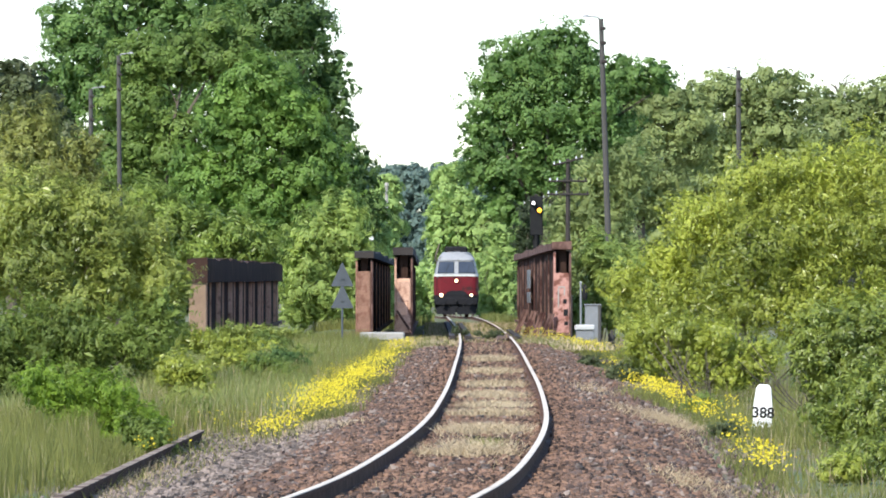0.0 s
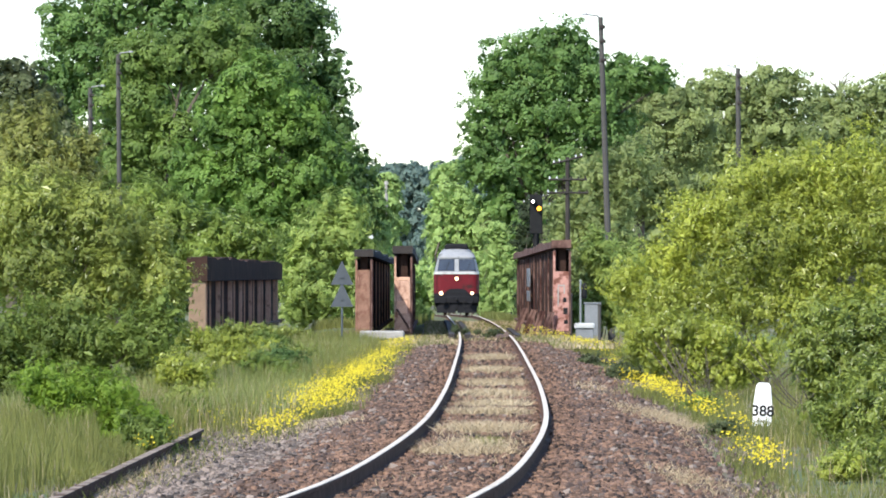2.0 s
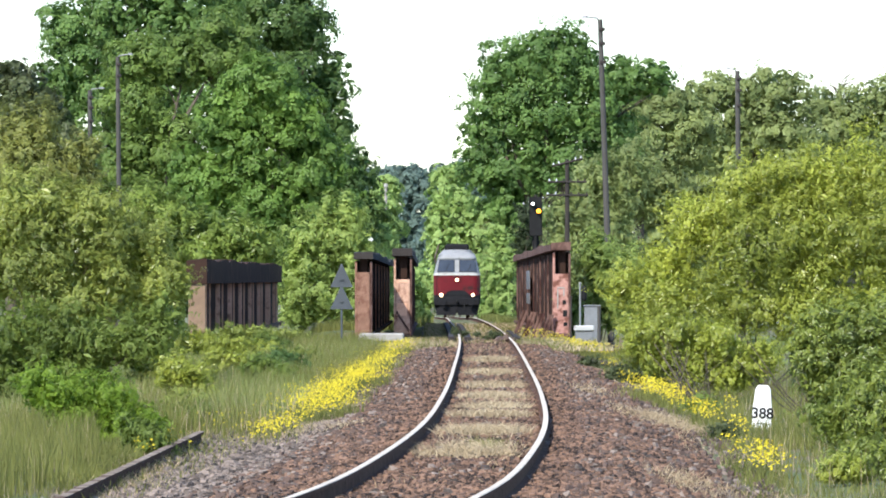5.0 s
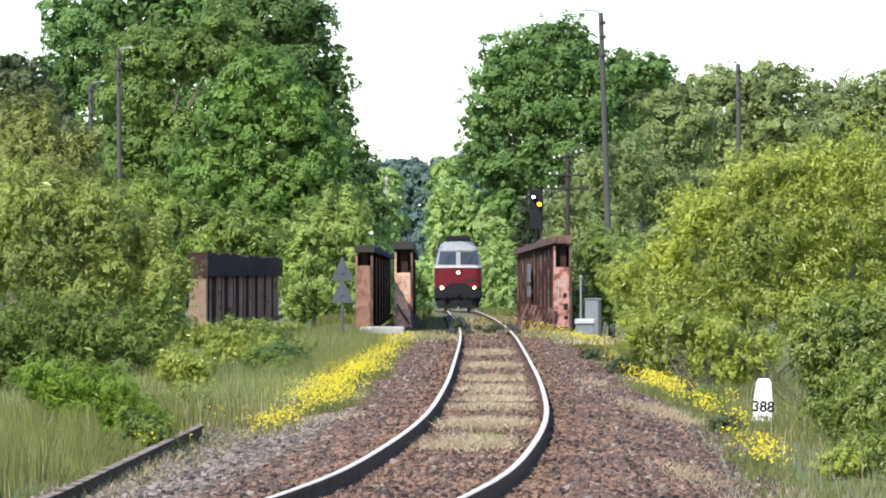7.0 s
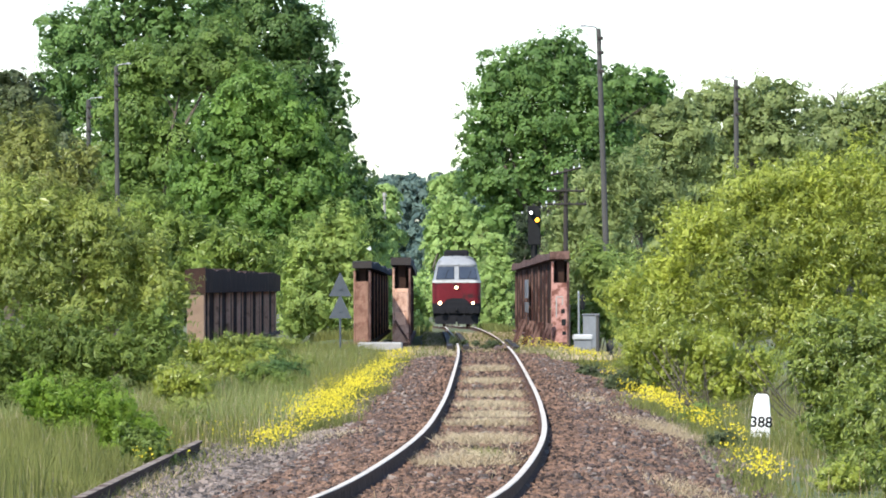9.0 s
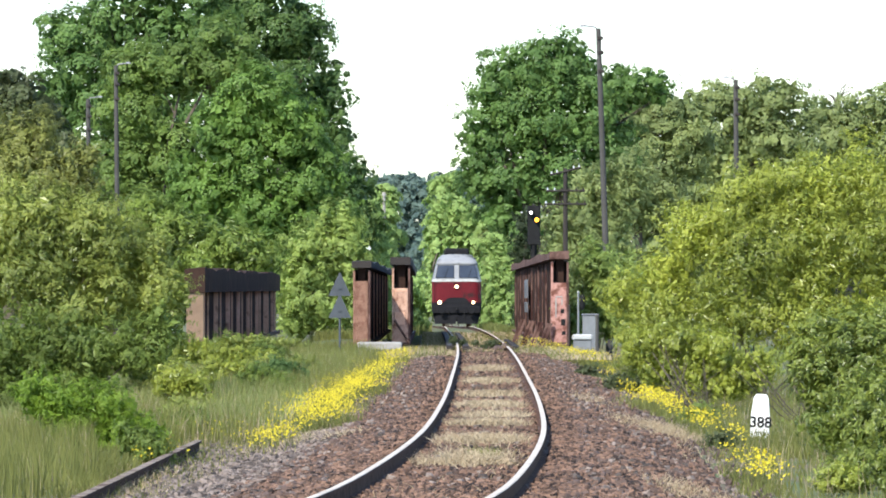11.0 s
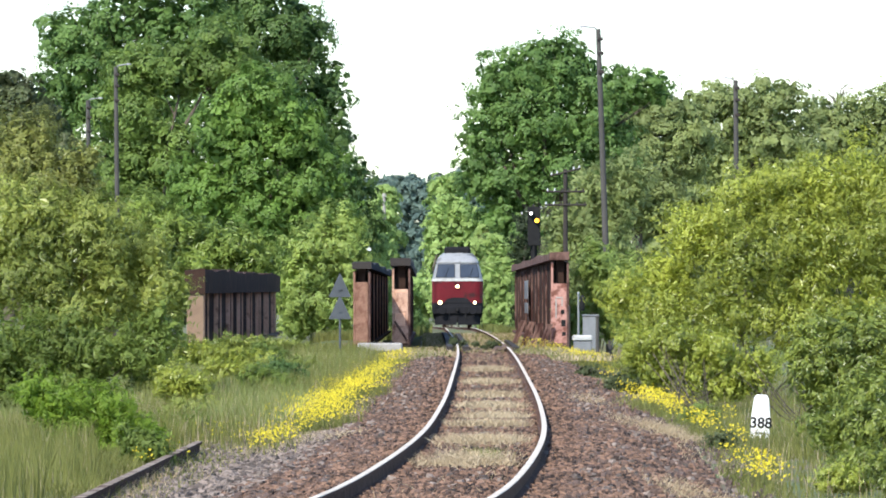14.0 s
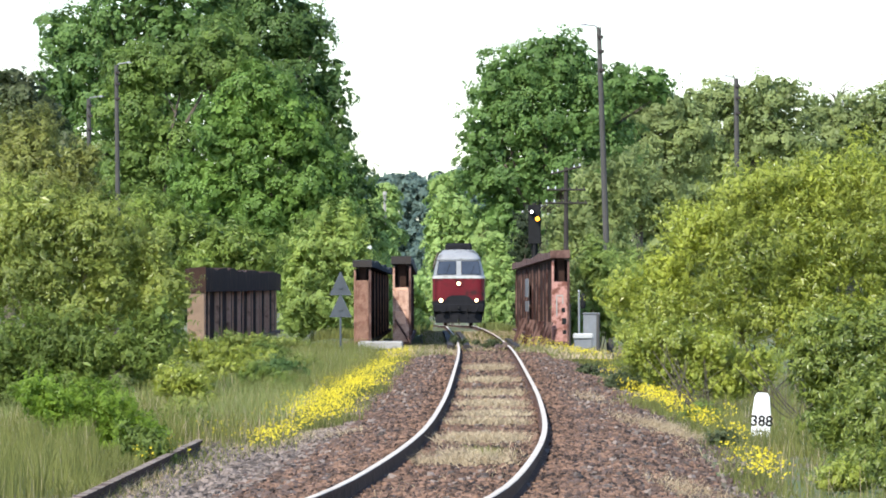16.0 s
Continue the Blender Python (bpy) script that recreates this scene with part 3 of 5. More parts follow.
bush("large spreading thicket with light yellow-green leaves", (6.71, 142.0, -0.60), [(-0.24, 0.50, 4.18, 0.89, 0.82, 0.83),
     (0.95, 0.50, 4.30, 1.07, 0.96, 0.95),
     (2.25, 0.80, 4.42, 1.07, 0.99, 1.01),
     (-1.30, 0.00, 3.47, 0.83, 0.76, 0.77),
     (-1.96, 0.00, 2.66, 0.71, 0.62, 0.59),
     (-0.24, -0.60, 3.00, 1.19, 1.01, 0.95),
     (1.19, -0.60, 3.00, 1.19, 1.07, 1.07),
     (2.49, -0.50, 3.12, 0.95, 0.96, 1.07),
     (-2.85, 0.00, 2.17, 0.59, 0.54, 0.53),
     (-1.90, -0.50, 1.81, 0.83, 0.73, 0.71),
     (-0.59, -0.80, 1.81, 1.07, 0.90, 0.83),
     (0.95, -0.80, 1.69, 1.19, 1.01, 0.95),
     (-2.43, -0.30, 1.22, 0.59, 0.62, 0.71),
     (2.49, -0.60, 1.57, 1.07, 1.01, 1.07),
     (3.20, 0.50, 3.47, 1.07, 1.18, 1.42)],
     97920, 0.067, 0.32, FOL_LIGHT)
bush("glossy green shrub beside the white marker stone", (5.65, 92.0, -0.60), [(-0.15, 0.00, 1.63, 0.58, 0.47, 0.42),
     (0.23, -0.20, 1.24, 0.61, 0.55, 0.54),
     (-0.38, 0.00, 1.09, 0.50, 0.46, 0.46),
     (-0.15, -0.10, 0.55, 0.61, 0.51, 0.46),
     (0.38, -0.20, 0.55, 0.54, 0.51, 0.54),
     (-0.61, 0.10, 1.47, 0.31, 0.29, 0.31),
     (0.15, -0.20, 0.17, 0.46, 0.36, 0.31),
     (0.61, 0.20, 1.55, 0.54, 0.55, 0.61)],
     40800, 0.065, 0.24, FOL_GLOSSY)
bush("low glossy green shrub in front of its taller neighbour", (5.4, 86.5, -0.6), [(-0.1, 0.0, 0.35, 0.42, 0.36, 0.34), (0.35, 0.0, 0.5, 0.45, 0.4, 0.42), (-0.35, 0.1, 0.55, 0.28, 0.26, 0.28), (0.1, 0.2, 0.8, 0.42, 0.4, 0.4)],
     11000, 0.062, 0.22, FOL_GLOSSY)
# Darker leaves here stand for the shaded underside of the bramble.
bush("bramble over the old rail, coloured darker for a shaded underside", (-3.5, 82.5, -0.45), [(-0.02, 0.0, 0.2, 0.2, 0.2, 0.2), (-0.2, 0.1, 0.34, 0.22, 0.22, 0.2), (0.1, 0.0, 0.1, 0.14, 0.14, 0.12)],
     3600, 0.05, 0.14, FOL_UNDER)
bush("tall olive green thicket with brownish young shoots", (-7.76, 132.0, -0.60), [(-0.39, 0.50, 5.16, 0.77, 0.68, 0.66),
     (0.55, 0.40, 4.36, 0.68, 0.64, 0.66),
     (-0.22, 0.20, 4.17, 0.99, 0.89, 0.88),
     (1.27, 0.30, 3.34, 0.50, 0.49, 0.53),
     (-1.32, 0.30, 3.84, 0.88, 1.05, 1.32),
     (0.83, 0.30, 4.92, 0.31, 0.28, 0.29)],
     30600, 0.076, 0.32, FOL_OLIVE)
bush("tall dense thicket with glossy light green leaves", (-7.20, 128.0, -0.60), [(-0.53, -0.20, 3.58, 0.96, 0.81, 0.75),
     (0.64, -0.40, 3.26, 0.96, 0.84, 0.80),
     (-0.53, -0.60, 2.72, 0.96, 0.86, 0.86),
     (1.60, 0.00, 2.83, 0.64, 0.58, 0.59),
     (1.82, -0.30, 2.08, 0.69, 0.63, 0.64),
     (0.95, 0.20, 2.55, 0.75, 0.70, 0.70),
     (0.43, -0.70, 1.97, 1.07, 0.86, 0.75),
     (2.14, 0.00, 2.29, 0.37, 0.38, 0.43),
     (-1.60, 0.30, 2.83, 0.86, 1.12, 1.50)],
     52700, 0.073, 0.32, FOL_MID)
# Separate darker bush in place of the thicket's shaded interior.
bush("undergrowth below the thicket, coloured darker for its shade", (-6.98, 126.0, -0.60), [(-0.83, 0.00, 1.26, 0.93, 0.79, 0.72),
     (0.31, 0.00, 1.16, 0.93, 0.74, 0.62),
     (1.35, 0.00, 1.16, 0.72, 0.61, 0.57),
     (-1.04, 0.00, 0.43, 0.72, 0.61, 0.57),
     (0.00, 0.00, 0.54, 0.93, 0.69, 0.52),
     (1.76, 0.00, 1.57, 0.41, 0.42, 0.47),
     (-1.66, 0.00, 0.85, 0.62, 0.74, 0.93)],
     27200, 0.073, 0.30, FOL_UNDER)
bush("low bright green bramble bush in the grass", (-4.74, 91.0, -0.60), [(-0.38, 0.00, 0.76, 0.49, 0.38, 0.30),
     (0.23, 0.00, 0.76, 0.46, 0.36, 0.30),
     (0.53, 0.00, 0.42, 0.42, 0.36, 0.34),
     (-0.08, -0.10, 0.38, 0.53, 0.42, 0.34),
     (0.74, 0.00, 0.12, 0.29, 0.24, 0.21),
     (0.87, 0.00, 0.38, 0.21, 0.22, 0.26),
     (0.61, -0.10, 0.04, 0.38, 0.26, 0.17),
     (-0.68, 0.20, 0.95, 0.38, 0.31, 0.27),
     (0.30, -0.10, 0.15, 0.46, 0.32, 0.21)],
     22100, 0.047, 0.20, FOL_BRIGHT)
bush("small green shrub at the grassy verge", (-4.20, 112.0, -0.60), [(0.05, 0.00, 0.76, 0.33, 0.27, 0.24),
     (0.33, 0.00, 0.39, 0.24, 0.24, 0.26),
     (-0.23, 0.20, 0.76, 0.37, 0.33, 0.33),
     (0.23, -0.10, 0.06, 0.19, 0.17, 0.17)],
     5000, 0.065, 0.17, FOL_LIGHT)
bush("small dark green shrub beside the yellow flowers", (-3.24, 132.0, -0.60), [(0.00, 0.00, 0.51, 0.37, 0.29, 0.24),
     (-0.39, 0.10, 0.58, 0.33, 0.27, 0.24),
     (0.20, 0.00, 0.29, 0.22, 0.20, 0.20)],
     4500, 0.060, 0.16, FOL_SHRUB)
bush("low green undergrowth before the far girder", (-5.17, 170.0, -0.60), [(-0.28, 0.00, 0.59, 0.85, 0.54, 0.28),
     (0.64, 0.00, 0.51, 0.71, 0.45, 0.23),
     (-1.06, 0.00, 0.78, 0.57, 0.43, 0.34)],
     9000, 0.070, 0.16, FOL_LIGHT)
tree("dense grey-green woodland closing the view", (24.91, 640.0, -2.00), [(-5.34, 0.00, 12.44, 4.81, 4.32, 4.28),
     (2.67, 0.00, 12.44, 4.81, 4.32, 4.28),
     (10.69, 0.00, 12.44, 4.81, 4.32, 4.28),
     (18.71, 0.00, 12.44, 4.81, 4.57, 4.81),
     (-10.69, 0.00, 6.56, 4.28, 4.32, 4.81),
     (-2.67, 0.00, 5.49, 5.34, 4.57, 4.28),
     (6.95, 0.00, 5.49, 5.34, 4.57, 4.28),
     (16.57, 0.00, 5.49, 5.34, 4.57, 4.28),
     (-17.10, 0.00, 7.09, 4.81, 4.57, 4.81),
     (-14.43, 0.00, 11.90, 3.21, 3.55, 4.28)],
     30000, 1.150, 1.30, FOL_GREY)
tree("dense dark green woodland behind the oaks", (-22.64, 560.0, -2.00), [(-11.22, 0.00, 11.36, 5.14, 4.44, 4.21),
     (-3.74, 0.00, 9.02, 5.14, 4.44, 4.21),
     (3.74, 0.00, 7.15, 5.14, 4.22, 3.74),
     (10.29, 0.00, 6.21, 4.21, 3.78, 3.74),
     (15.90, 0.00, 4.34, 2.81, 2.89, 3.27),
     (-11.22, 0.00, 4.34, 5.14, 4.22, 3.74),
     (-2.81, 0.00, 3.41, 5.14, 4.00, 3.27),
     (5.61, 0.00, 2.94, 4.68, 3.55, 2.81),
     (-16.84, 0.00, 12.76, 4.21, 5.33, 7.02)],
     14900, 0.950, 1.30, FOL_DARK)
bush("light green willow shrub beside the bridge", (5.01, 216.0, -0.70), [(0.29, 0.00, 2.61, 0.61, 0.60, 0.65),
     (0.58, 0.00, 1.61, 0.72, 0.77, 0.90),
     (-0.04, 0.00, 3.15, 0.51, 0.53, 0.61),
     (0.90, 0.00, 2.61, 0.72, 0.70, 0.76),
     (-0.58, 0.00, 1.25, 0.45, 0.56, 0.72),
     (1.05, 0.00, 1.61, 0.90, 0.94, 1.08)],
     14000, 0.180, 0.45, FOL_WILLOW)
bush("pale grey-green willow shrub by the telegraph pole", (7.15, 348.0, -1.00), [(0.58, 0.00, 7.78, 1.31, 1.31, 1.45),
     (-0.87, 0.00, 5.89, 1.02, 1.10, 1.31),
     (0.29, 0.00, 5.45, 1.74, 1.52, 1.45),
     (1.74, 0.00, 6.91, 1.45, 1.52, 1.74),
     (1.45, 0.00, 4.58, 1.74, 1.52, 1.45),
     (-1.16, 0.00, 4.29, 1.02, 1.04, 1.16),
     (2.62, 0.00, 8.36, 1.31, 1.31, 1.45),
     (0.29, 0.00, 3.13, 1.74, 1.52, 1.45)],
     18700, 0.185, 0.60, FOL_GREY)
bush("fresh light green shrub at the foot of the thicket", (4.52, 130.0, -0.60), [(-0.63, 0.00, 1.10, 0.46, 0.45, 0.49),
     (-0.33, 0.00, 0.77, 0.54, 0.46, 0.43),
     (0.22, 0.00, 0.61, 0.65, 0.51, 0.41),
     (0.98, 0.00, 0.50, 0.60, 0.47, 0.39),
     (-0.22, 0.00, 1.32, 0.60, 0.49, 0.43),
     (0.65, 0.00, 1.10, 0.65, 0.54, 0.49),
     (1.52, 0.00, 0.77, 0.54, 0.49, 0.49)],
     18700, 0.065, 0.22, FOL_LIGHT)
bush("small dark shrub at the far bridge end", (-1.07, 306.0, -0.70), [(-0.05, 0.00, 1.05, 0.33, 0.35, 0.41),
     (0.26, 0.00, 0.74, 0.31, 0.32, 0.36)],
     1875, 0.084, 0.20, FOL_DARK)
# Brown bush stands in for the shadowed soil bank beside the ballast.
bush("low brownish scrub in place of the dark shadowed bank", (3.69, 160.0, -0.50), [(-0.11, 0.00, 0.14, 0.32, 0.26, 0.23),
     (0.24, 0.00, -0.07, 0.29, 0.25, 0.24),
     (-0.29, 0.00, 0.28, 0.19, 0.15, 0.13)],
     3000, 0.060, 0.14, FOL_BROWN)
bush("dry brown weeds growing between the rails", (1.31, 206.0, -0.20), [(0.31, 0.00, 0.26, 0.26, 0.19, 0.14),
     (-0.26, 0.00, 0.29, 0.15, 0.12, 0.10),
     (0.03, 0.00, 0.19, 0.17, 0.12, 0.09)],
     700, 0.050, 0.10, FOL_BROWN)
bush("dry brown weeds beside the rail", (0.42, 208.0, -0.20), [(-0.03, 0.00, 0.35, 0.14, 0.14, 0.16),
     (0.28, 0.00, 0.28, 0.14, 0.12, 0.12)],
     500, 0.050, 0.10, FOL_BROWN)
bush("low scrubby weeds at the foot of the girder", (-5.32, 203.0, -0.60), [(-0.25, 0.00, 0.68, 0.68, 0.43, 0.24),
     (0.51, 0.00, 0.62, 0.61, 0.39, 0.20),
     (-1.10, 0.00, 0.72, 0.68, 0.43, 0.24),
     (1.19, 0.00, 0.55, 0.41, 0.27, 0.15)],
     5000, 0.080, 0.17, FOL_MID)

for n, (x, y, size, mat) in enumerate(((-3.9, 104, 0.34, FOL_MID), (-3.6, 98, 0.26, FOL_UNDER), (-4.5, 142, 0.5, FOL_LIGHT), (-3.4, 141, 0.5, FOL_DARK), (-3.0, 128, 0.3, FOL_SHRUB), (-5.4, 128, 0.5, FOL_MID), (-3.3, 160, 0.36, FOL_MID),
                                       (-4.7, 180, 0.5, FOL_UNDER), (3.75, 140, 0.3, FOL_BROWN), (4.35, 113, 0.2, FOL_SHRUB), (5.0, 80, 0.32, FOL_GLOSSY), (4.62, 77.5, 0.22, FOL_LIGHT), (5.3, 76, 0.26, FOL_GLOSSY), (3.95, 95, 0.13, FOL_BROWN))):
    bush("low leafy weeds among the verge grass", (x, y, float(ground_z(x, y))), [(0.0, 0.0, size * 0.8, size, size * 0.8, size * 0.7), (size * 0.8, 0.1, size * 0.5, size * 0.7, size * 0.6, size * 0.5), (-size * 0.7, 0.0, size * 0.45, size * 0.7, size * 0.6, size * 0.45)],
         int(14000 * size), 0.055, 0.17, mat)


def blades(name, label, spots, height, width, mat, lean=0.35, seed=1, kind="stuff", height_of=None):
    """Bent, tapering grass blades, one at each spot (x, y)."""
    rng = np.random.default_rng(seed)
    n = len(spots)
    x, y = spots[:, 0], spots[:, 1]
    z = (height_of(spots) if height_of else ground_z(x, y)) - 0.02
    base = np.stack((x, y, z), -1)
    ang = rng.uniform(0, 2 * np.pi, n)
    side = np.stack((np.cos(ang), np.sin(ang), np.zeros(n)), -1)
    h = height * rng.uniform(0.45, 1.15, n)
    fall = np.stack((rng.normal(0, lean, n), rng.normal(0, lean, n), np.ones(n)), -1)
    mid = base + fall * np.array([0.35, 0.35, 0.55]) * h[:, None]
    tip = base + fall * np.array([1.0, 1.0, 1.0]) * h[:, None]
    w = (width * rng.uniform(0.6, 1.3, n))[:, None]
    v = np.stack((base - side * w / 2, base + side * w / 2, mid + side * w * 0.4, mid - side * w * 0.4, tip), 1).reshape(-1, 3)
    k = np.arange(n)[:, None] * 5
    loops = (k + np.array([[0, 1, 2, 3, 3, 2, 4]])).ravel()
    return tagged(new(name, fast_mesh(name, v, loops, np.tile([4, 3], n), mat)), label, "grass", kind=kind)


def clear_of_stone(spots):
    """Leave the ground before the marker stone open."""
    x, y = spots[:, 0], spots[:, 1]
    return spots[~((np.abs(x - 5.05 * y / 107) < 0.35) & (y > 98) & (y < 108))]


def clear_of_shrub(spots):
    """Leave the low ground before the glossy shrub open."""
    x, y = spots[:, 0], spots[:, 1]
    return spots[~((x / y > 0.047) & (y > 66) & (y < 93))]


def clear_of_bramble(spots):
    """Leave the low ground before the bramble bush and the old rail open."""
    x, y = spots[:, 0], spots[:, 1]
    return spots[~((x / y > -0.0510) & (x / y < -0.0400) & (y > 64) & (y < 92))]


def spread(n, y0, y1, o0, o1, seed, patch=0.0, power=1.0):
    """Random spots in a strip along the track, denser towards y0; patch: how strongly they gather in drifts."""
    rng = np.random.default_rng(seed)
    y = y0 * (y1 / y0) ** (rng.uniform(0, 1, n) ** power)
    a = o0(y) if callable(o0) else o0
    b = o1(y) if callable(o1) else o1
    o = a + (b - a) * rng.uniform(0, 1, n)
    x = track_x(y) + o
    if patch:
        field = np.sin(x * 2.3 + 1.7 * np.sin(y * 0.21 + seed)) + np.sin(y * 0.33 + 2.0 * np.sin(x * 1.1 + seed)) + rng.normal(0, 0.8, n)
        keep = field > patch
        x, y = x[keep], y[keep]
    return np.stack((x, y), -1)


def patch(x, y, sx, sy, n, seed):
    rng = np.random.default_rng(seed)
    return np.stack((x + rng.normal(0, sx, n), y + rng.normal(0, sy, n)), -1)


def tuft(centre, depth, n, seed):
    """A mat of grass between the rails."""
    rng = np.random.default_rng(80 + seed)
    y = centre + rng.normal(0, depth * 0.6, n)
    return np.stack((track_x(y) + np.clip(rng.normal(0, 0.25, n), -0.55, 0.55), y), -1)


weeds = np.concatenate((spread(5000, 198, 300, -0.6, 0.6, 51, 0.2), spread(6000, 198, 300, 0.9, 1.9, 52), spread(6000, 190, 300, -1.9, -0.9, 53), spread(4000, 185, 218, 1.8, 3.4, 54), spread(3000, 190, 218, -2.8, -1.6, 55), spread(2200, 205, 300, -0.98, -0.62, 59), spread(2200, 205, 300, 0.62, 0.98, 60)))
tall = clear_of_bramble(np.concatenate((spread(26000, 52, 100, -9.5, -4.3, 1), spread(20000, 92, 212, -8.0, -3.3, 2), spread(9000, 120, 216, -4.4, -2.9, 5))))
blades("grass", "tall green wild grass beside the old track", tall, 0.54, 0.011, GRASS, 0.16, 1)
blades("grass", "green grass round the white marker stone", clear_of_stone(np.concatenate((clear_of_shrub(spread(9000, 52, 110, 3.6, 8, 3)), spread(9000, 100, 214, 3.3, 8, 4)))), 0.42, 0.011, GRASS, 0.2, 2)
blades("grass", "dry straw-coloured grass along the ballast edge", np.concatenate((
    spread(9000, 50, 112, -4.4, -3.0, 6, 0.3), spread(6000, 90, 200, -3.2, -2.1, 7, 0.2), spread(7000, 50, 200, 2.5, 3.6, 8, 0.3),
    patch(3.35, 101, 0.33, 2.6, 4200, 301), patch(2.5, 69, 0.2, 1.5, 900, 302), patch(-1.4, 92, 0.15, 1.0, 260, 303), patch(2.6, 118, 0.2, 3, 500, 304), patch(-3.35, 76, 0.12, 8, 900, 305), patch(-1.95, 96, 0.22, 3, 900, 309), patch(-2.35, 91, 0.25, 3, 800, 310), patch(-1.7, 110, 0.2, 4, 600, 311))), 0.14, 0.009, DRY, 0.6, 3)
blades("grass", "dry yellow grass tufts between the rails", np.concatenate((
    *[tuft(c, s, n, i) for i, (c, s, n) in enumerate(((73, 0.9, 2200), (76, 0.7, 800), (84, 1.6, 3600), (94, 1.0, 2400), (100, 0.9, 1800), (109, 1.4, 2600), (120, 1.5, 2400), (137, 2.2, 2400), (158, 3.0, 2600)))],
    spread(2600, 72, 190, -0.52, 0.52, 9, 0.7), spread(500, 56, 70, -0.5, 0.5, 10, 0.9))), 0.15, 0.014, DRY, 0.8, 4)
blades("grass", "small green tuft between the rails", patch(float(track_x(76.5)) + 0.12, 76.5, 0.1, 0.7, 420, 312), 0.16, 0.012, GRASS, 0.5, 313)


def on_deck(spots):
    return track_z(spots[:, 1]) - 0.19


blades("grass", "dry tall seed stalks among the green grass", np.concatenate((clear_of_bramble(spread(900, 58, 110, -9.5, -4.0, 61)), spread(5000, 92, 212, -8.0, -3.0, 62), clear_of_stone(spread(800, 52, 200, 3.3, 7, 63)))), 0.55, 0.006, DRY, 0.2, 6)
blades("grass", "rank grass along the track beyond the bridge", np.concatenate((spread(7000, 296, 430, -7, -1.5, 56), spread(6000, 296, 430, 1.5, 6, 57))), 0.5, 0.04, GRASS, 0.25, 58)
blades("weeds", "dry and green weeds growing on the bridge deck", weeds[::4], 0.2, 0.03, GRASS, 0.5, 5, height_of=on_deck)
blades("weeds", "straw-coloured weeds between the rails on the bridge", weeds[::2] + 0.07, 0.17, 0.03, DRY, 0.6, 7, height_of=on_deck)


blades("grass", "pale green meadow grass on the wide verge", np.concatenate((spread(12000, 118, 200, -9, -3.3, 98), spread(2500, 100, 125, -4.6, -3.2, 99))), 0.5, 0.018, GRASS_PALE, 0.25, 100)
blades("grass", "tall grass before the bridge girders", np.concatenate((spread(6500, 188, 216, -11, -3.4, 95), spread(1500, 188, 212, 4.6, 8, 96))), 0.62, 0.024, GRASS, 0.2, 97)
blades("grass", "tufts before the concrete coping", np.concatenate((patch(-1.8, 202.5, 0.6, 0.8, 420, 306), patch(4.3, 204, 0.4, 0.5, 100, 307), patch(5.0, 97, 0.3, 3.0, 500, 308))), 0.3, 0.018, GRASS, 0.3, 94)
blades("grass", "green grass at the foot of the bramble bush", np.concatenate((patch(-3.85, 76, 0.14, 4.0, 900, 314), patch(-4.1, 84, 0.18, 3.0, 700, 315))), 0.26, 0.011, GRASS, 0.3, 316)
blades("grass", "short mixed turf on the verge", np.concatenate((spread(16000, 50, 150, 2.9, 7, 91), spread(9000, 52, 150, -6, -3.0, 92))), 0.17, 0.013, GRASS, 0.4, 93)


def flowers(label, spots, height, size, seed):
    """Yellow blossoms on thin stems, in one drift."""
    rng = np.random.default_rng(seed)
    n = len(spots)
    top = np.stack((spots[:, 0], spots[:, 1], ground_z(spots[:, 0], spots[:, 1]) + height * rng.uniform(0.5, 1.1, n)), -1)
    nrm = unit(rng, n) * 0.6 + np.array([-0.15, -0.45, 0.8])
    nrm /= np.linalg.norm(nrm, axis=1, keepdims=True)
    a = np.cross(nrm, unit(rng, n))
    a /= np.linalg.norm(a, axis=1, keepdims=True)
    b = np.cross(nrm, a)
    r = size * rng.uniform(0.6, 1.2, n)
    ring = []
    for k in range(10):
        q = 1.0 if k % 2 == 0 else 0.55
        ang = 2 * np.pi * k / 10
        ring.append(top + (a * np.cos(ang) + b * np.sin(ang)) * (r * q)[:, None] + nrm * (r * 0.3 * q)[:, None])
    v = np.stack(ring + [top], 1).reshape(-1, 3)
    k = np.arange(n)[:, None, None] * 11
    petal = np.array([[i - 1, i, i + 1, 10] for i in range(2, 10, 2)] + [[9, 0, 1, 10]])[None]
    me = fast_mesh("yellow_flowers", v, (k + petal).ravel(), np.full(n * 5, 4), PETAL)
    return tagged(new("yellow_flowers", me), label, "flowers", kind="stuff")


left_drift = np.concatenate((spread(9000, 98, 205, lambda y: -3.0 + 0.25 * np.sin(y * 0.4), lambda y: -2.1 + 0.25 * np.sin(y * 0.7), 21, 0.5), spread(1500, 100, 150, -3.6, -2.5, 22, 0.2), spread(2600, 100, 190, -3.6, -1.95, 28, 0.2), spread(1600, 112, 150, -3.35, -2.6, 29)))
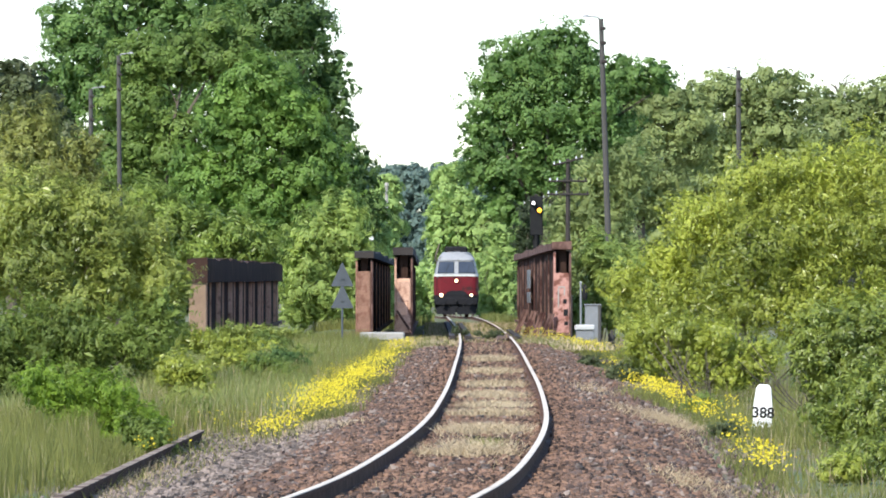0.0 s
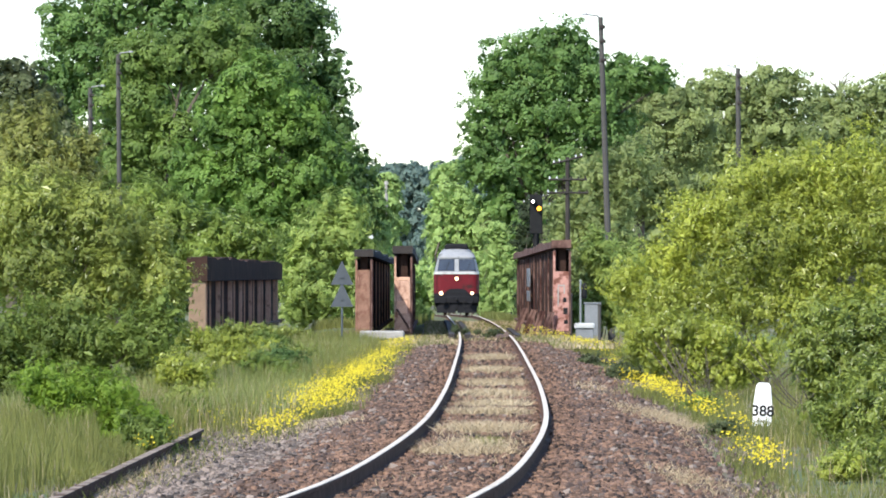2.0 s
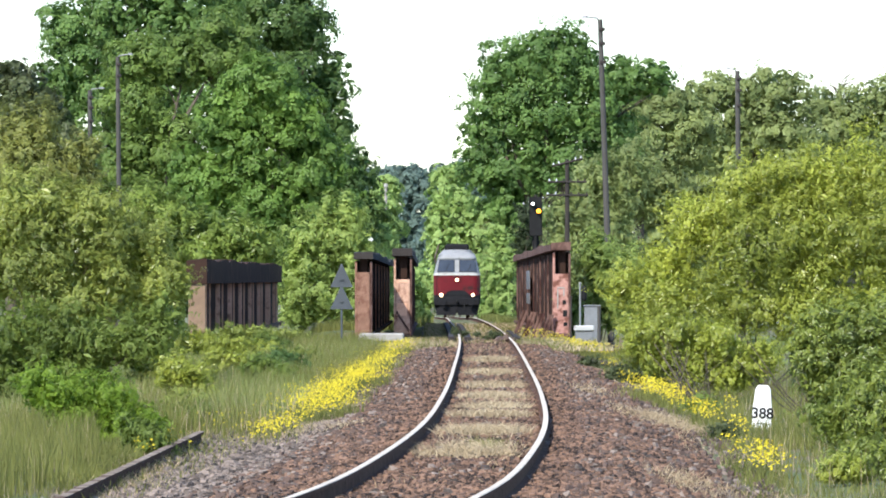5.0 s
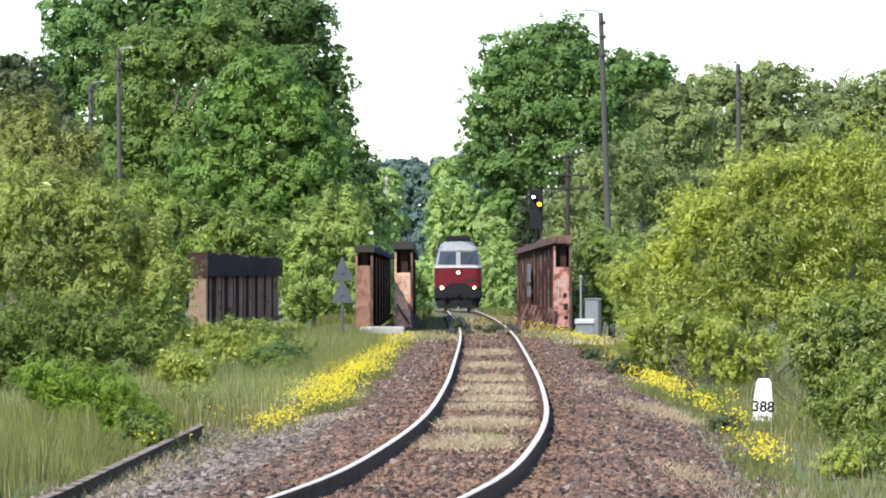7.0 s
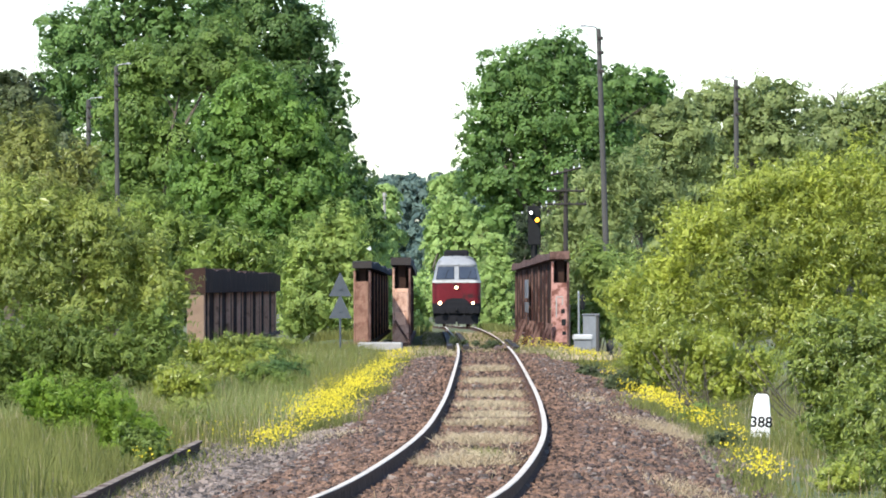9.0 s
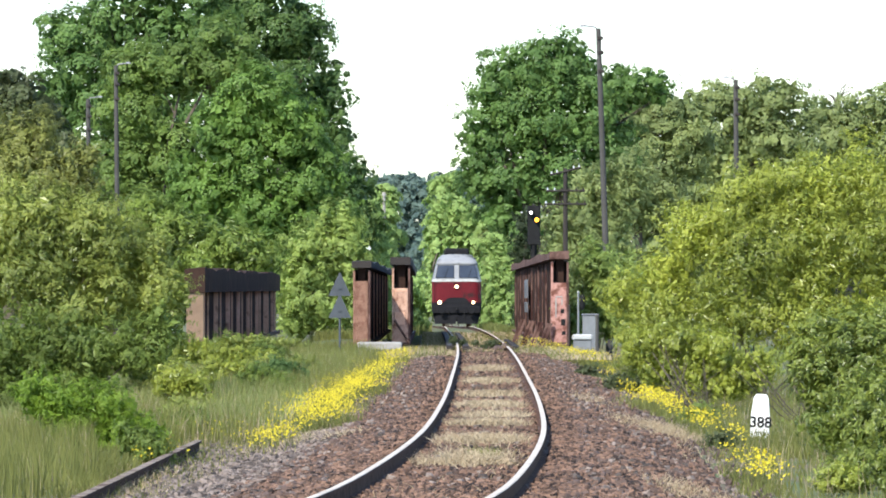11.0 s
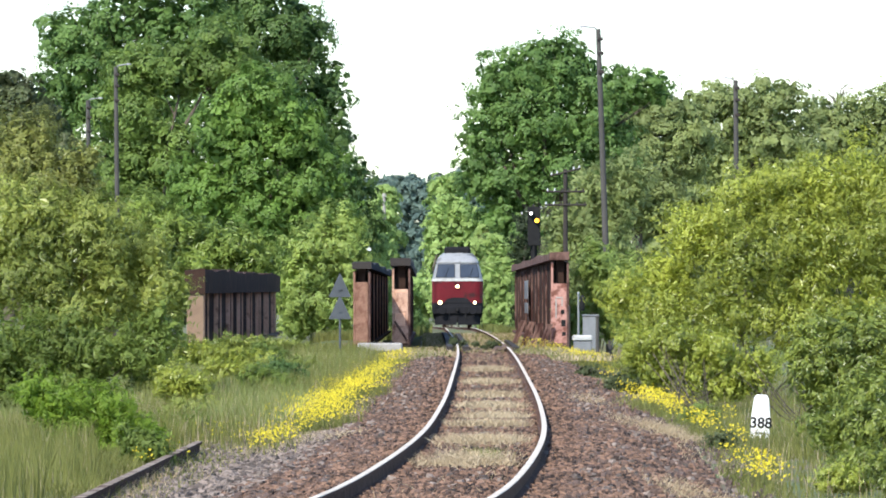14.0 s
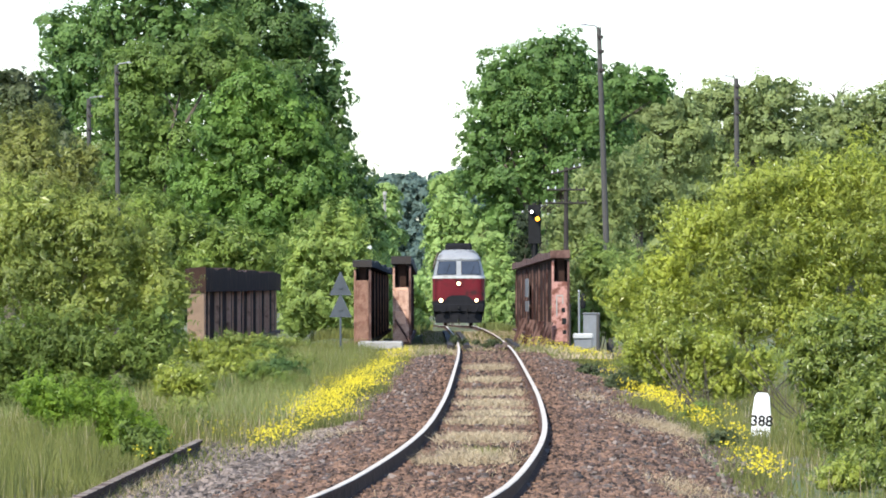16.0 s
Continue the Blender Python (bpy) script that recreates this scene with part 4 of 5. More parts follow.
right_drift = np.concatenate((patch(3.3, 203, 0.55, 5, 480, 201), patch(4.6, 196, 0.35, 4, 330, 202), patch(4.1, 190, 0.3, 3.0, 900, 214), patch(3.85, 150, 0.12, 3, 160, 204),
                              patch(3.75, 121, 0.24, 2.6, 700, 203), patch(3.98, 117, 0.2, 2.4, 260, 215), patch(3.93, 102, 0.13, 1.5, 260, 205), patch(3.75, 108, 0.1, 1.6, 60, 206),
                              patch(4.06, 92, 0.07, 1.0, 60, 208), patch(3.62, 76.5, 0.12, 1.5, 260, 207), patch(3.5, 74, 0.1, 0.8, 40, 216), patch(3.35, 79, 0.05, 0.6, 24, 217), patch(4.7, 110, 0.06, 0.8, 40, 213)))
stray = np.concatenate((patch(-2.3, 94, 0.2, 3.5, 420, 218), patch(-3.45, 84, 0.1, 1.5, 60, 219), patch(-3.62, 82, 0.06, 0.8, 30, 210), patch(-3.2, 100, 0.2, 3, 150, 211), patch(-3.1, 114, 0.25, 3, 110, 212)))
flowers("dense drift of yellow wildflowers along the ballast", left_drift, 0.36, 0.0165, 31)
flowers("yellow wildflowers on the verge near the bushes", right_drift, 0.42, 0.018, 32)
flowers("scattered yellow wildflowers in the grass", stray, 0.26, 0.018, 33)
stems_at = np.concatenate((left_drift, right_drift, stray))
blades("flower_stems", "green stems and leaves of the yellow wildflowers", stems_at, 0.27, 0.014, GRASS, 0.2, 34)


def stones(name, label, spots, size, mat, seed):
    """Sharp-edged ballast lumps half sunk in the bed."""
    rng = np.random.default_rng(seed)
    o = np.abs(spots[:, 0] - track_x(spots[:, 1]))
    spots = spots[np.abs(o - 0.7535) > 0.095]
    n = len(spots)
    r = size * rng.uniform(0.55, 1.25, n)
    c = np.stack((spots[:, 0], spots[:, 1], ground_z(spots[:, 0], spots[:, 1]) + r * 0.3), -1)
    base = np.array([(1, 0, 0), (0, 1, 0), (-1, 0, 0), (0, -1, 0), (0.55, 0.5, 0.75), (-0.6, 0.35, 0.8), (0.05, -0.65, 0.7), (0, 0, -0.2)])
    tri = np.array([(0, 1, 4), (1, 5, 4), (1, 2, 5), (2, 6, 5), (2, 3, 6), (3, 0, 6), (0, 4, 6), (4, 5, 6)])
    ang = rng.uniform(0, 2 * np.pi, n)
    p = base[None] * rng.uniform(0.7, 1.3, (n, 8, 3)) * np.stack((np.ones(n), rng.uniform(0.6, 1, n), rng.uniform(0.8, 1.3, n)), -1)[:, None]
    ca, sa = np.cos(ang)[:, None], np.sin(ang)[:, None]
    p = np.stack((p[..., 0] * ca - p[..., 1] * sa, p[..., 0] * sa + p[..., 1] * ca, p[..., 2]), -1) * r[:, None, None] + c[:, None]
    loops = (np.arange(n)[:, None, None] * 8 + tri[None]).ravel()
    return tagged(new(name, fast_mesh(name, p.reshape(-1, 3), loops, np.full(n * 8, 3), mat)), label, "ballast", kind="stuff")


stones("ballast", "reddish brown crushed-stone track ballast", np.concatenate((
    spread(47000, 48, 105, -2.3, 2.75, 41), spread(18000, 95, 212, -2.1, 2.7, 42))), 0.039, STONE, 43)
stones("ballast", "pale lumps scattered over the track ballast", np.concatenate((spread(1300, 48, 190, 1.25, 3.3, 61), spread(800, 48, 190, -2.5, -1.2, 62), spread(300, 48, 150, -0.6, 0.6, 63))), 0.05, STONE_GREY, 64)
# Dark stones added in place of shadowed gaps between the lumps.
stones("ballast", "dark lumps standing for the shaded gaps in the track ballast", np.concatenate((spread(2200, 48, 190, 1.2, 3.3, 65), spread(1500, 48, 190, -2.5, -1.2, 66))), 0.052, GRIT, 67)
stones("ballast", "grey gravel of the lifted second track", np.concatenate((spread(8000, 48, 100, -3.4, -2.0, 44), spread(1200, 48, 100, -4.0, -3.2, 46))), 0.047, STONE_GREY, 45)


def brushwood(label, at, count, height, fan, seed):
    """Bare branches fanning out from one root."""
    rng = np.random.default_rng(seed)
    ob = thing("dead_branches", label, "branches", pose(*at))
    for _ in range(count):
        a = Vector((rng.normal(0, 0.06), rng.normal(0, 0.06), -0.05))
        tip = Vector((fan * rng.uniform(-1, 0.35), rng.normal(0, 0.4), height * rng.uniform(0.45, 1.0)))
        mid = a.lerp(tip, 0.5) + Vector((rng.normal(0, 0.12), rng.normal(0, 0.1), -0.12 * height))
        bm = rod(a, mid, 0.015, 0.011, 6)
        rod(mid, tip, 0.011, 0.005, 6, bm)
        for _ in range(3):
            s = mid.lerp(tip, rng.uniform(0, 0.8))
            rod(s, s + Vector((rng.normal(0, 0.22), rng.normal(0, 0.2), rng.uniform(0.05, 0.4))), 0.006, 0.002, 5, bm)
        part("branch", bm, BARK, ob)
    return ob


brushwood("bare grey-brown branches under the thicket", (6.15, 110, -0.6), 13, 1.7, 1.6, 71)
brushwood("leafless twigs in the thicket", (4.75, 119, -0.6), 11, 1.6, 1.2, 72)


def bare_tree(label, at, height, reach, seed):
    """A leafless top standing above its neighbours."""
    rng = np.random.default_rng(seed)
    ob = thing("bare_tree", label, "tree", pose(*at))
    part("trunk", rod((0, 0, -0.3), (0, 0, height), 0.22, 0.05, 8), BARK, ob)
    for _ in range(16):
        z = height - rng.uniform(0.2, 4.0)
        a = rng.uniform(0, 2 * math.pi)
        r = rng.uniform(0.5, 1.0) * reach
        mid = Vector((math.cos(a) * r * 0.5, math.sin(a) * r * 0.5, z + r * 0.5))
        bm = rod((0, 0, z), mid, 0.05, 0.035, 5)
        for _ in range(4):
            rod(mid, mid + Vector((math.cos(a) * r * 0.5 + rng.normal(0, 0.5), math.sin(a) * r * 0.5, rng.uniform(0.2, 1.2))), 0.03, 0.012, 5, bm)
        part("branch", bm, BARK, ob)
    return ob


bare_tree("leafless grey tree top above the woodland", (33.6, 572, -2.0), 20.3, 1.6, 75)
bare_tree("thin leafless tree top above the woodland", (35.6, 575, -2.0), 20.0, 1.1, 76)


# ---- old bridge ----
def worn_bar(x0, x1, y0, y1, z0, z1, rng):
    """Long plate with a slightly uneven, corroded upper edge."""
    rings = []
    for y in np.linspace(y0, y1, 40):
        a, b, c = rng.normal(0, 0.03, 3)
        a, b = abs(a) + 0.03 * (1 + math.sin(y * 0.21)), abs(b) + 0.03 * (1 + math.sin(y * 0.21))
        rings.append([(x0 + c * 0.4, y, z0), (x1 + c * 0.4, y, z0), (x1 + c * 0.4, y, z1 - abs(a) * 1.3), (x0 + c * 0.4, y, z1 - abs(b) * 1.3)])
    return loft(rings)


def girder(label, at, length, height, width, side, band, cavity, end_mat, pitch, gap=1.04, stiff_mat=RUST):
    """Riveted plate girder from its near end; side: where its inner face lies (+1 is +x)."""
    ob = thing("bridge_girder", label, "girder", at, "plate girders of the bridge")
    w = width / 2
    part("web", box(-w + 0.16, w - 0.16, 0.25, length - 0.2, 0.1, height - 0.1), RUST_DARK, ob)
    part("bottom_flange", box(-w, w, 0, length, 0, 0.12, 0.02), RUST, ob)
    if cavity:
        part("top_flange", worn_bar(-w - 0.03, w + 0.03, -0.12, length, height - 0.3, height, np.random.default_rng(int(height * 100))), RUST if side < 0 else TARRED, ob)
        # Blackened plate stands for the deep shade of the hollow girder end.
        part("back_plate", box(-w + 0.06, w - 0.06, 0.5, 0.53, height - gap - 0.11, height - 0.35), TARRED, ob, "plate coloured black for the shade inside the open girder end")
        for s in (-1, 1):
            part("end_post", box(s * w - s * 0.07, s * w, 0.0, 0.5, 0.12, height - 0.372, 0.01), end_mat if s < 0 else RUST, ob)
        part("end_plate", box(-w + 0.072, w - 0.072, -0.02, 0.05, 0.1, height - gap, 0.012), end_mat, ob, "faded reddish end plate with flaking paint")
    else:
        part("top_band", worn_bar(-w - 0.05, w + 0.05, -0.1, length, height - band, height, np.random.default_rng(int(height * 100))), RUST_DARK, ob, "blackish upper band")
        part("end_plate", box(-w, w, -0.03, 0.2, 0.12, height - band - 0.002, 0.015), end_mat, ob, "weathered tan end plate")
    k = 0
    y = 1.2
    uneven = random.Random(int(length * 10 + height * 100))
    while y < length - 0.5:
        main = pitch > 10 or k % 2 == 0
        d, t = (0.045, 0.3) if pitch > 10 else ((0.06, 0.3) if main else (0.03, 0.12)) if pitch > 6.5 else ((0.165, 0.22) if main else (0.06, 0.12))
        d, t = d * uneven.uniform(0.7, 1.0), t * uneven.uniform(0.75, 1.25)
        top = height - (0.375 if cavity else band + 0.003)
        for s in (-1, 1):
            x0 = s * (w - 0.162)
            bm = box(x0, x0 + s * (d + 0.0), y, y + t, 0.12, top, 0.008)
            box(x0, x0 + s * (d + 0.012), y + t * 0.4, y + t * 0.4 + 0.02, 0.12, top, 0, bm)
            # Paler colour makes up for the sun the web keeps off the stiffeners.
            part("stiffener", bm, PALE_STEEL if not cavity else stiff_mat, ob)
        k += 1
        y += pitch
    # rivet rows on the end plate
    bm = bmesh.new()
    for s in (-1, 1):
        for i in range(9):
            z = 0.25 + i * (height - (gap + 0.26 if cavity else band + 0.3)) / 8
            rod((s * (w - 0.12), -0.055, z), (s * (w - 0.12), 0.0, z), 0.013, 0.013, 6, bm)
    tagged(part("rivets", bm, end_mat, ob), kind="stuff")
    return ob


open_end = girder("rusty plate girder with an open end and pink faded paint", pose(3.75, 212, -0.05, -0.09, 0, 0.2), 88, 3.02, 0.56, -1, 0.3, True, RUST_PINK, 7.0)
for x0, x1, z0, z1, mat in ((0.02, 0.13, 1.02, 1.16, BLACK), (0.03, 0.17, 0.64, 0.84, BLACK), (0.05, 0.17, 0.34, 0.46, BLACK), (-0.14, 0.08, 1.52, 1.56, CONCRETE), (0.04, 0.08, 1.28, 1.5, CONCRETE), (-0.15, -0.11, 0.9, 1.5, CONCRETE)):
    part("paint_mark", box(x0, x1, -0.032, -0.022, z0, z1), mat, open_end, "dark paint patch" if mat == BLACK else "whitish paint daub")
for z0, z1 in ((0.95, 1.35), (1.5, 2.2)):
    part("pale_sheet", box(-0.31, -0.28, 44, 51, z0, z1, 0.004), GREY_PAINT, open_end, "pale grey sheet on the girder side")
flaking = girder("rusty plate girder with a flaking orange-pink end", pose(-1.24, 213, -0.05, -0.13, 0, 0.1), 86, 2.85, 0.58, 1, 0.3, True, RUST_ORANGE, 7.0)
# Sunlight on the lower end plate, put on as a paler patch.
part("sunlit_patch", box(-0.205, 0.12, -0.034, -0.018, 0.66, 1.06, 0.006), PALE_STEEL, flaking, "pale patch standing for the sunlit lower end plate")
part("pale_edge", box(-0.205, 0.205, -0.034, -0.018, 1.70, 1.80, 0.006), PALE_STEEL, flaking, "whitish upper edge")
girder("dark-topped plate girder with a reddish end plate", pose(-2.46, 211, -0.1, -0.05, 0, 0), 88, 2.80, 0.54, 1, 0.72, True, RUST_END, 12.0, 0.72, PALE_STEEL)
girder("long black-topped plate girder with rusty stiffeners", pose(-7.66, 211, -0.3, 0, 0, 0), 98, 2.77, 0.54, 1, 0.84, False, RUST_TAN, 6.3)


def deck(label, offset, y0, y1, half, drop):
    ob = tagged(part("bridge_deck", loft(sweep(offset, [(-half, -0.45 - drop), (half, -0.45 - drop), (half, -0.19 - drop), (-half, -0.19 - drop)], y0, y1, 3.0)), STONE_GREY), label, "bridge deck")
    return ob


deck("dirty steel bridge deck carrying the track", 0.0, 216, 300, 1.95, 0.0)
deck("abandoned deck of the second bridge", -6.3, 218, 300, 2.15, 0.7)

slab = thing("abutment_slab", "pale concrete coping of the bridge abutment", "slab", pose(-1.85, 205.5, -0.6))
part("coping", box(-0.68, 0.68, -0.6, 1.5, 0.46, 0.72, 0.04), CONCRETE, slab)
part("footing", box(-0.6, 0.6, -0.5, 1.4, 0.0, 0.46, 0.02), CONCRETE, slab)
for x0, x1, y, z1 in ((2.74, 3.17, 214, 0.68), (2.99, 3.42, 211.6, 0.66), (2.52, 2.97, 219, 0.7), (2.3, 2.78, 226, 0.72)):
    foot, head = [[(x + a, y + b + d, z) for a, b in ((-0.1, -0.05), (-0.03, -0.05), (-0.02, -0.02), (0.03, -0.02), (0.04, -0.05), (0.1, -0.05), (0.1, 0.05), (-0.1, 0.05))] for x, d, z in ((x0, 0, -0.5), (x1, 0.25, z1))]
    tagged(part("brace", loft([foot, head]), RUST), "broad rusty inclined steel brace against the girder", "brace", "braces at the bridge")
bm = rod((-1.45, 212.85, 0.75), (-1.0, 212.85, 0.05), 0.035, 0.035, 6)
tagged(part("brace", bm, RUST), "thin rusty bar leaning on the girder end", "brace")

for off, y0, y1, h in ((-1.0, 203.5, 278, 0.03), (-0.5, 204, 270, 0.02), (0.47, 205, 216, 0.03), (1.02, 204.5, 232, 0.0)):
    tagged(part("guard_timber", loft(sweep(off, [(-0.1, -0.3), (0.1, -0.3), (0.09, h), (-0.09, h + 0.01)], y0, y1, (y1 - y0) / 6)), TARRED),
           "dark tarred timber beside the rail on the bridge", "timber", "timbers on the bridge")
for k, (x, y, r) in enumerate(((1.72, 204.2, 0.13), (1.95, 204.6, 0.16), (2.15, 205.5, 0.1), (0.72, 205, 0.09))):
    rng = np.random.default_rng(400 + k)
    bm = bmesh.new()
    bmesh.ops.create_icosphere(bm, subdivisions=2, radius=r)
    for v in bm.verts:
        v.co = Vector(v.co) * rng.uniform(0.75, 1.2) * Vector((1, 1, 0.8)).length / 1.6
    ob = tagged(part("stone_block", bm, GRIT), "dark broken stone block lying at the bridge head", "stone", "stones at the bridge head")
    ob.location = (x, y, float(ground_z(x, y)) + r * 0.6)

# ---- lifted second track: one old rail ----
bm = bmesh.new()
ends = ((-4.10, 44.0), (-3.56, 62.3), (-3.22, 90.0))
rings = [[(x + a * 1.1, y, -0.25 + b) for a, b in RAIL] for x, y in ends]
old = tagged(part("rail", loft(rings), RUST_RAIL), "single old rusty rail abandoned in the grass", "rail")
part("rail_top", loft([[(x + a * 1.5, y, -0.25 + b) for a, b in SHINE] for x, y in ends]), RAIL_DULL, old, "dull brown weathered rail top")


# ---- marker stone ----
def lettering(text, size, mat, parent, at, name="lettering"):
    cu = bpy.data.curves.new(name, "FONT")
    cu.body, cu.size, cu.extrude, cu.align_x = text, size, 0.002, "CENTER"
    cu.offset = size * 0.022
    tmp = new("lettering_source", cu)
    bpy.context.view_layer.update()
    me = bpy.data.meshes.new_from_object(tmp.evaluated_get(bpy.context.evaluated_depsgraph_get()))
    bpy.data.objects.remove(tmp)
    me.materials.clear()
    me.materials.append(mat)
    ob = new(name, me)
    ob.parent, ob.matrix_basis = parent, at
    return ob


post = thing("marker_stone", "white painted concrete distance marker lettered 388", "marker stone", pose(5.05, 107, -0.60, 0, 2.5, -4))
prism = [(0.15, 0.13, -0.1), (0.148, 0.125, 0.35), (0.118, 0.10, 0.63), (0.08, 0.07, 0.69)]
bm = loft([[(-a, -b, z), (a, -b, z), (a, b, z), (-a, b, z)] for a, b, z in prism])
bmesh.ops.bevel(bm, geom=bm.edges[:], offset=0.012, segments=2, affect="EDGES", profile=0.5)
part("stone", bm, WHITE, post)
lettering("388", 0.235, BLACK, post, pose(0.01, -0.132, 0.17, 88.5, 0, 0))
part("faint_marking", box(-0.09, 0.09, -0.137, -0.129, 0.075, 0.095), GREY_PAINT, post)


# ---- poles, signs and signal ----
def lamp_pole(label, base, height, lean, arm, r=0.11, mat=POLE):
    ob = thing("street_lamp", label, "street lamp", pose(*base, 0, lean, 0), "lamp poles along the line")
    part("pole", rod((0, 0, -0.3), (0, 0, height), r * 1.15, r * 0.8, 12), mat, ob)
    s = 1 if arm > 0 else -1
    bm = rod((0, 0, height - 0.15), (s * 0.1, 0, height + 0.05), 0.03, 0.03, 8)
    rod((s * 0.1, 0, height + 0.05), (arm * 0.72, 0, height + 0.1), 0.03, 0.025, 8, bm)
    part("arm", bm, GREY_PAINT, ob)
    for z, a in ((height - 0.35, 70), (height - 0.85, 40), (height - 1.5, 80)):
        part("clamp", box(-0.05, r + 0.05, -r - 0.04, r * 0.6, z - 0.06, z + 0.06, 0.015), TARRED, ob, "dark metal clamp")
    part("lamp_head", loft([[(arm * u, -w, height + 0.07), (arm * u, w, height + 0.07), (arm * u, w * 0.6, height + 0.07 + h), (arm * u, -w * 0.6, height + 0.07 + h)]
                            for u, w, h in ((0.68, 0.05, 0.05), (0.78, 0.11, 0.09), (0.95, 0.11, 0.08), (1.03, 0.05, 0.04))]), GREY_PAINT, ob)
    return ob


lamp_pole("tall slender concrete lamp pole leaning slightly", (5.87, 235, -0.6), 11.4, -1.9, -0.62, 0.105)
lamp_pole("weathered concrete lamp pole among the bushes", (-14.3, 300, -0.7), 12.35, -0.5, 0.66, 0.11)
lamp_pole("stout concrete lamp pole before the trees", (-17.2, 330, -0.7), 11.7, 0, 0.7, 0.13)
lamp_pole("concrete lamp pole behind the thicket", (12.75, 290, -0.7), 11.4, -0.4, -0.5, 0.12)
lamp_pole("short lamp pole half hidden in the trees", (12.9, 452, -1.2), 12.1, 0, -0.5, 0.12)


def telegraph_pole(label, base, height, arms, r):
    ob = thing("telegraph_pole", label, "telegraph pole", pose(*base), "telegraph poles")
    part("pole", rod((0, 0, -0.3), (0, 0, height), r * 1.15, r * 0.8, 10), TARRED, ob)
    for z, half, tilt in arms:
        arm = part("crossarm", rod((-half, -0.12, z - tilt * half), (half, -0.12, z + tilt * half), 0.05, 0.05, 8), TARRED, ob)
        for k in range(6):
            u = -half + 0.08 + k * (2 * half - 0.16) / 5
            if abs(u) < 0.15:
                continue
            part("insulator", rod((u, -0.12, z + tilt * u + 0.04), (u, -0.12, z + tilt * u + 0.16), 0.045, 0.03, 8), CERAMIC if k < 2 or tilt else TARRED, arm, "white ceramic insulator" if k < 2 or tilt else "")
    return ob


telegraph_pole("dark wooden telegraph pole with two crossarms", (6.1, 330, -0.8), 8.4, ((6.65, 1.03, 0), (7.3, 0.95, 0.0), (8.25, 0.75, 0.25)), 0.13)
telegraph_pole("far dark telegraph pole with white insulators", (5.6, 405, -1.2), 8.0, ((7.05, 0.9, 0.2), (7.6, 0.8, 0.3)), 0.12)

sig = thing("railway_signal", "black railway light signal showing amber", "signal", pose(4.42, 320, -0.7))
part("mast", rod((0, 0, 0), (0, 0, 5.2), 0.09, 0.08, 10), BLACK, sig)
part("backboard", box(-0.30, 0.30, -0.12, -0.08, 4.5, 6.35, 0.03), BLACK, sig)
for x, z, m, name in ((0.14, 5.68, LIGHT_AMBER, "amber_lamp"), (-0.14, 6.02, LIGHT_WHITE, "upper_lamp")):
    hood = part("hood", rod((x, -0.12, z), (x, -0.36, z), 0.12, 0.12, 12), BLACK, sig)
    part(name, rod((x, -0.355, z), (x, -0.375, z), 0.105 if x > 0 else 0.07, 0.09 if x > 0 else 0.06, 14), m, hood, "lit amber signal lamp" if x > 0 else "bright white signal lamp")
part("ladder", box(-0.16, 0.16, 0.1, 0.13, 0.3, 5.0), BLACK, sig)

sign = thing("warning_sign", "pair of grey triangular signs seen from behind", "sign", pose(-2.98, 200, -0.5))
part("post", rod((0, 0, -0.2), (0, 0, 2.72), 0.035, 0.035, 10), SIGN_BACK, sign)
for z in (1.38, 2.03):
    tri = [(-0.34, z), (0.34, z), (0.30, z + 0.08), (0.03, z + 0.66), (-0.03, z + 0.66), (-0.30, z + 0.08)]
    plate = part("plate", loft([[(x, -0.06, zz) for x, zz in tri], [(x, -0.04, zz) for x, zz in tri]]), SIGN_BACK, sign)
    part("bracket", box(-0.05, 0.05, -0.09, -0.062, z + 0.2, z + 0.25), SIGN_BACK, plate)

small = thing("signal_lamp", "small white lamp on a slender post", "lamp", pose(-3.95, 372, -0.9))
part("post", rod((0, 0, -0.3), (0, 0, 4.75), 0.06, 0.05, 8), TARRED, small)
part("lamp", rod((0, -0.12, 4.85), (0, 0.12, 4.85), 0.13, 0.13, 12), CERAMIC, small)
mast = thing("distant_mast", "distant pale mast above the trees", "mast", pose(-4.92, 590, -2.0))
part("shaft", rod((0, 0, 0), (0, 0, 11.8), 0.2, 0.13, 10), CONCRETE, mast)
part("cap", rod((0, 0, 11.8), (0, 0, 12.1), 0.22, 0.15, 10), CONCRETE, mast)

chest = thing("cable_box", "low pale concrete cable box with an overhanging lid", "cable box", pose(4.3, 205, -0.5))
# Sunlit top and shaded front are put into the lid and body colours.
part("body", box(-0.27, 0.27, -0.25, 0.25, 0.0, 0.68, 0.02), GREY_PAINT, chest)
part("lid", box(-0.31, 0.31, -0.3, 0.3, 0.682, 0.86, 0.04), CREAM, chest, "overhanging lid, coloured pale for its sunlit top")
cabinet = thing("switch_cabinet", "grey metal trackside cabinet", "cabinet", pose(4.62, 208.5, -0.5))
part("body", box(-0.24, 0.24, -0.2, 0.2, 0.0, 1.42, 0.02), GREY_PAINT, cabinet)
part("roof", box(-0.27, 0.27, -0.23, 0.23, 1.422, 1.47, 0.015), GREY_PAINT, cabinet)
part("door", box(-0.2, 0.2, -0.215, -0.202, 0.12, 1.36, 0.004), GREY_PAINT, cabinet)
def plan_ring(r, z, sides, k):
    return [(0.12 + r * k * math.cos(2 * math.pi * i / sides), r * k * math.sin(2 * math.pi * i / sides), z) for i in range(sides)]


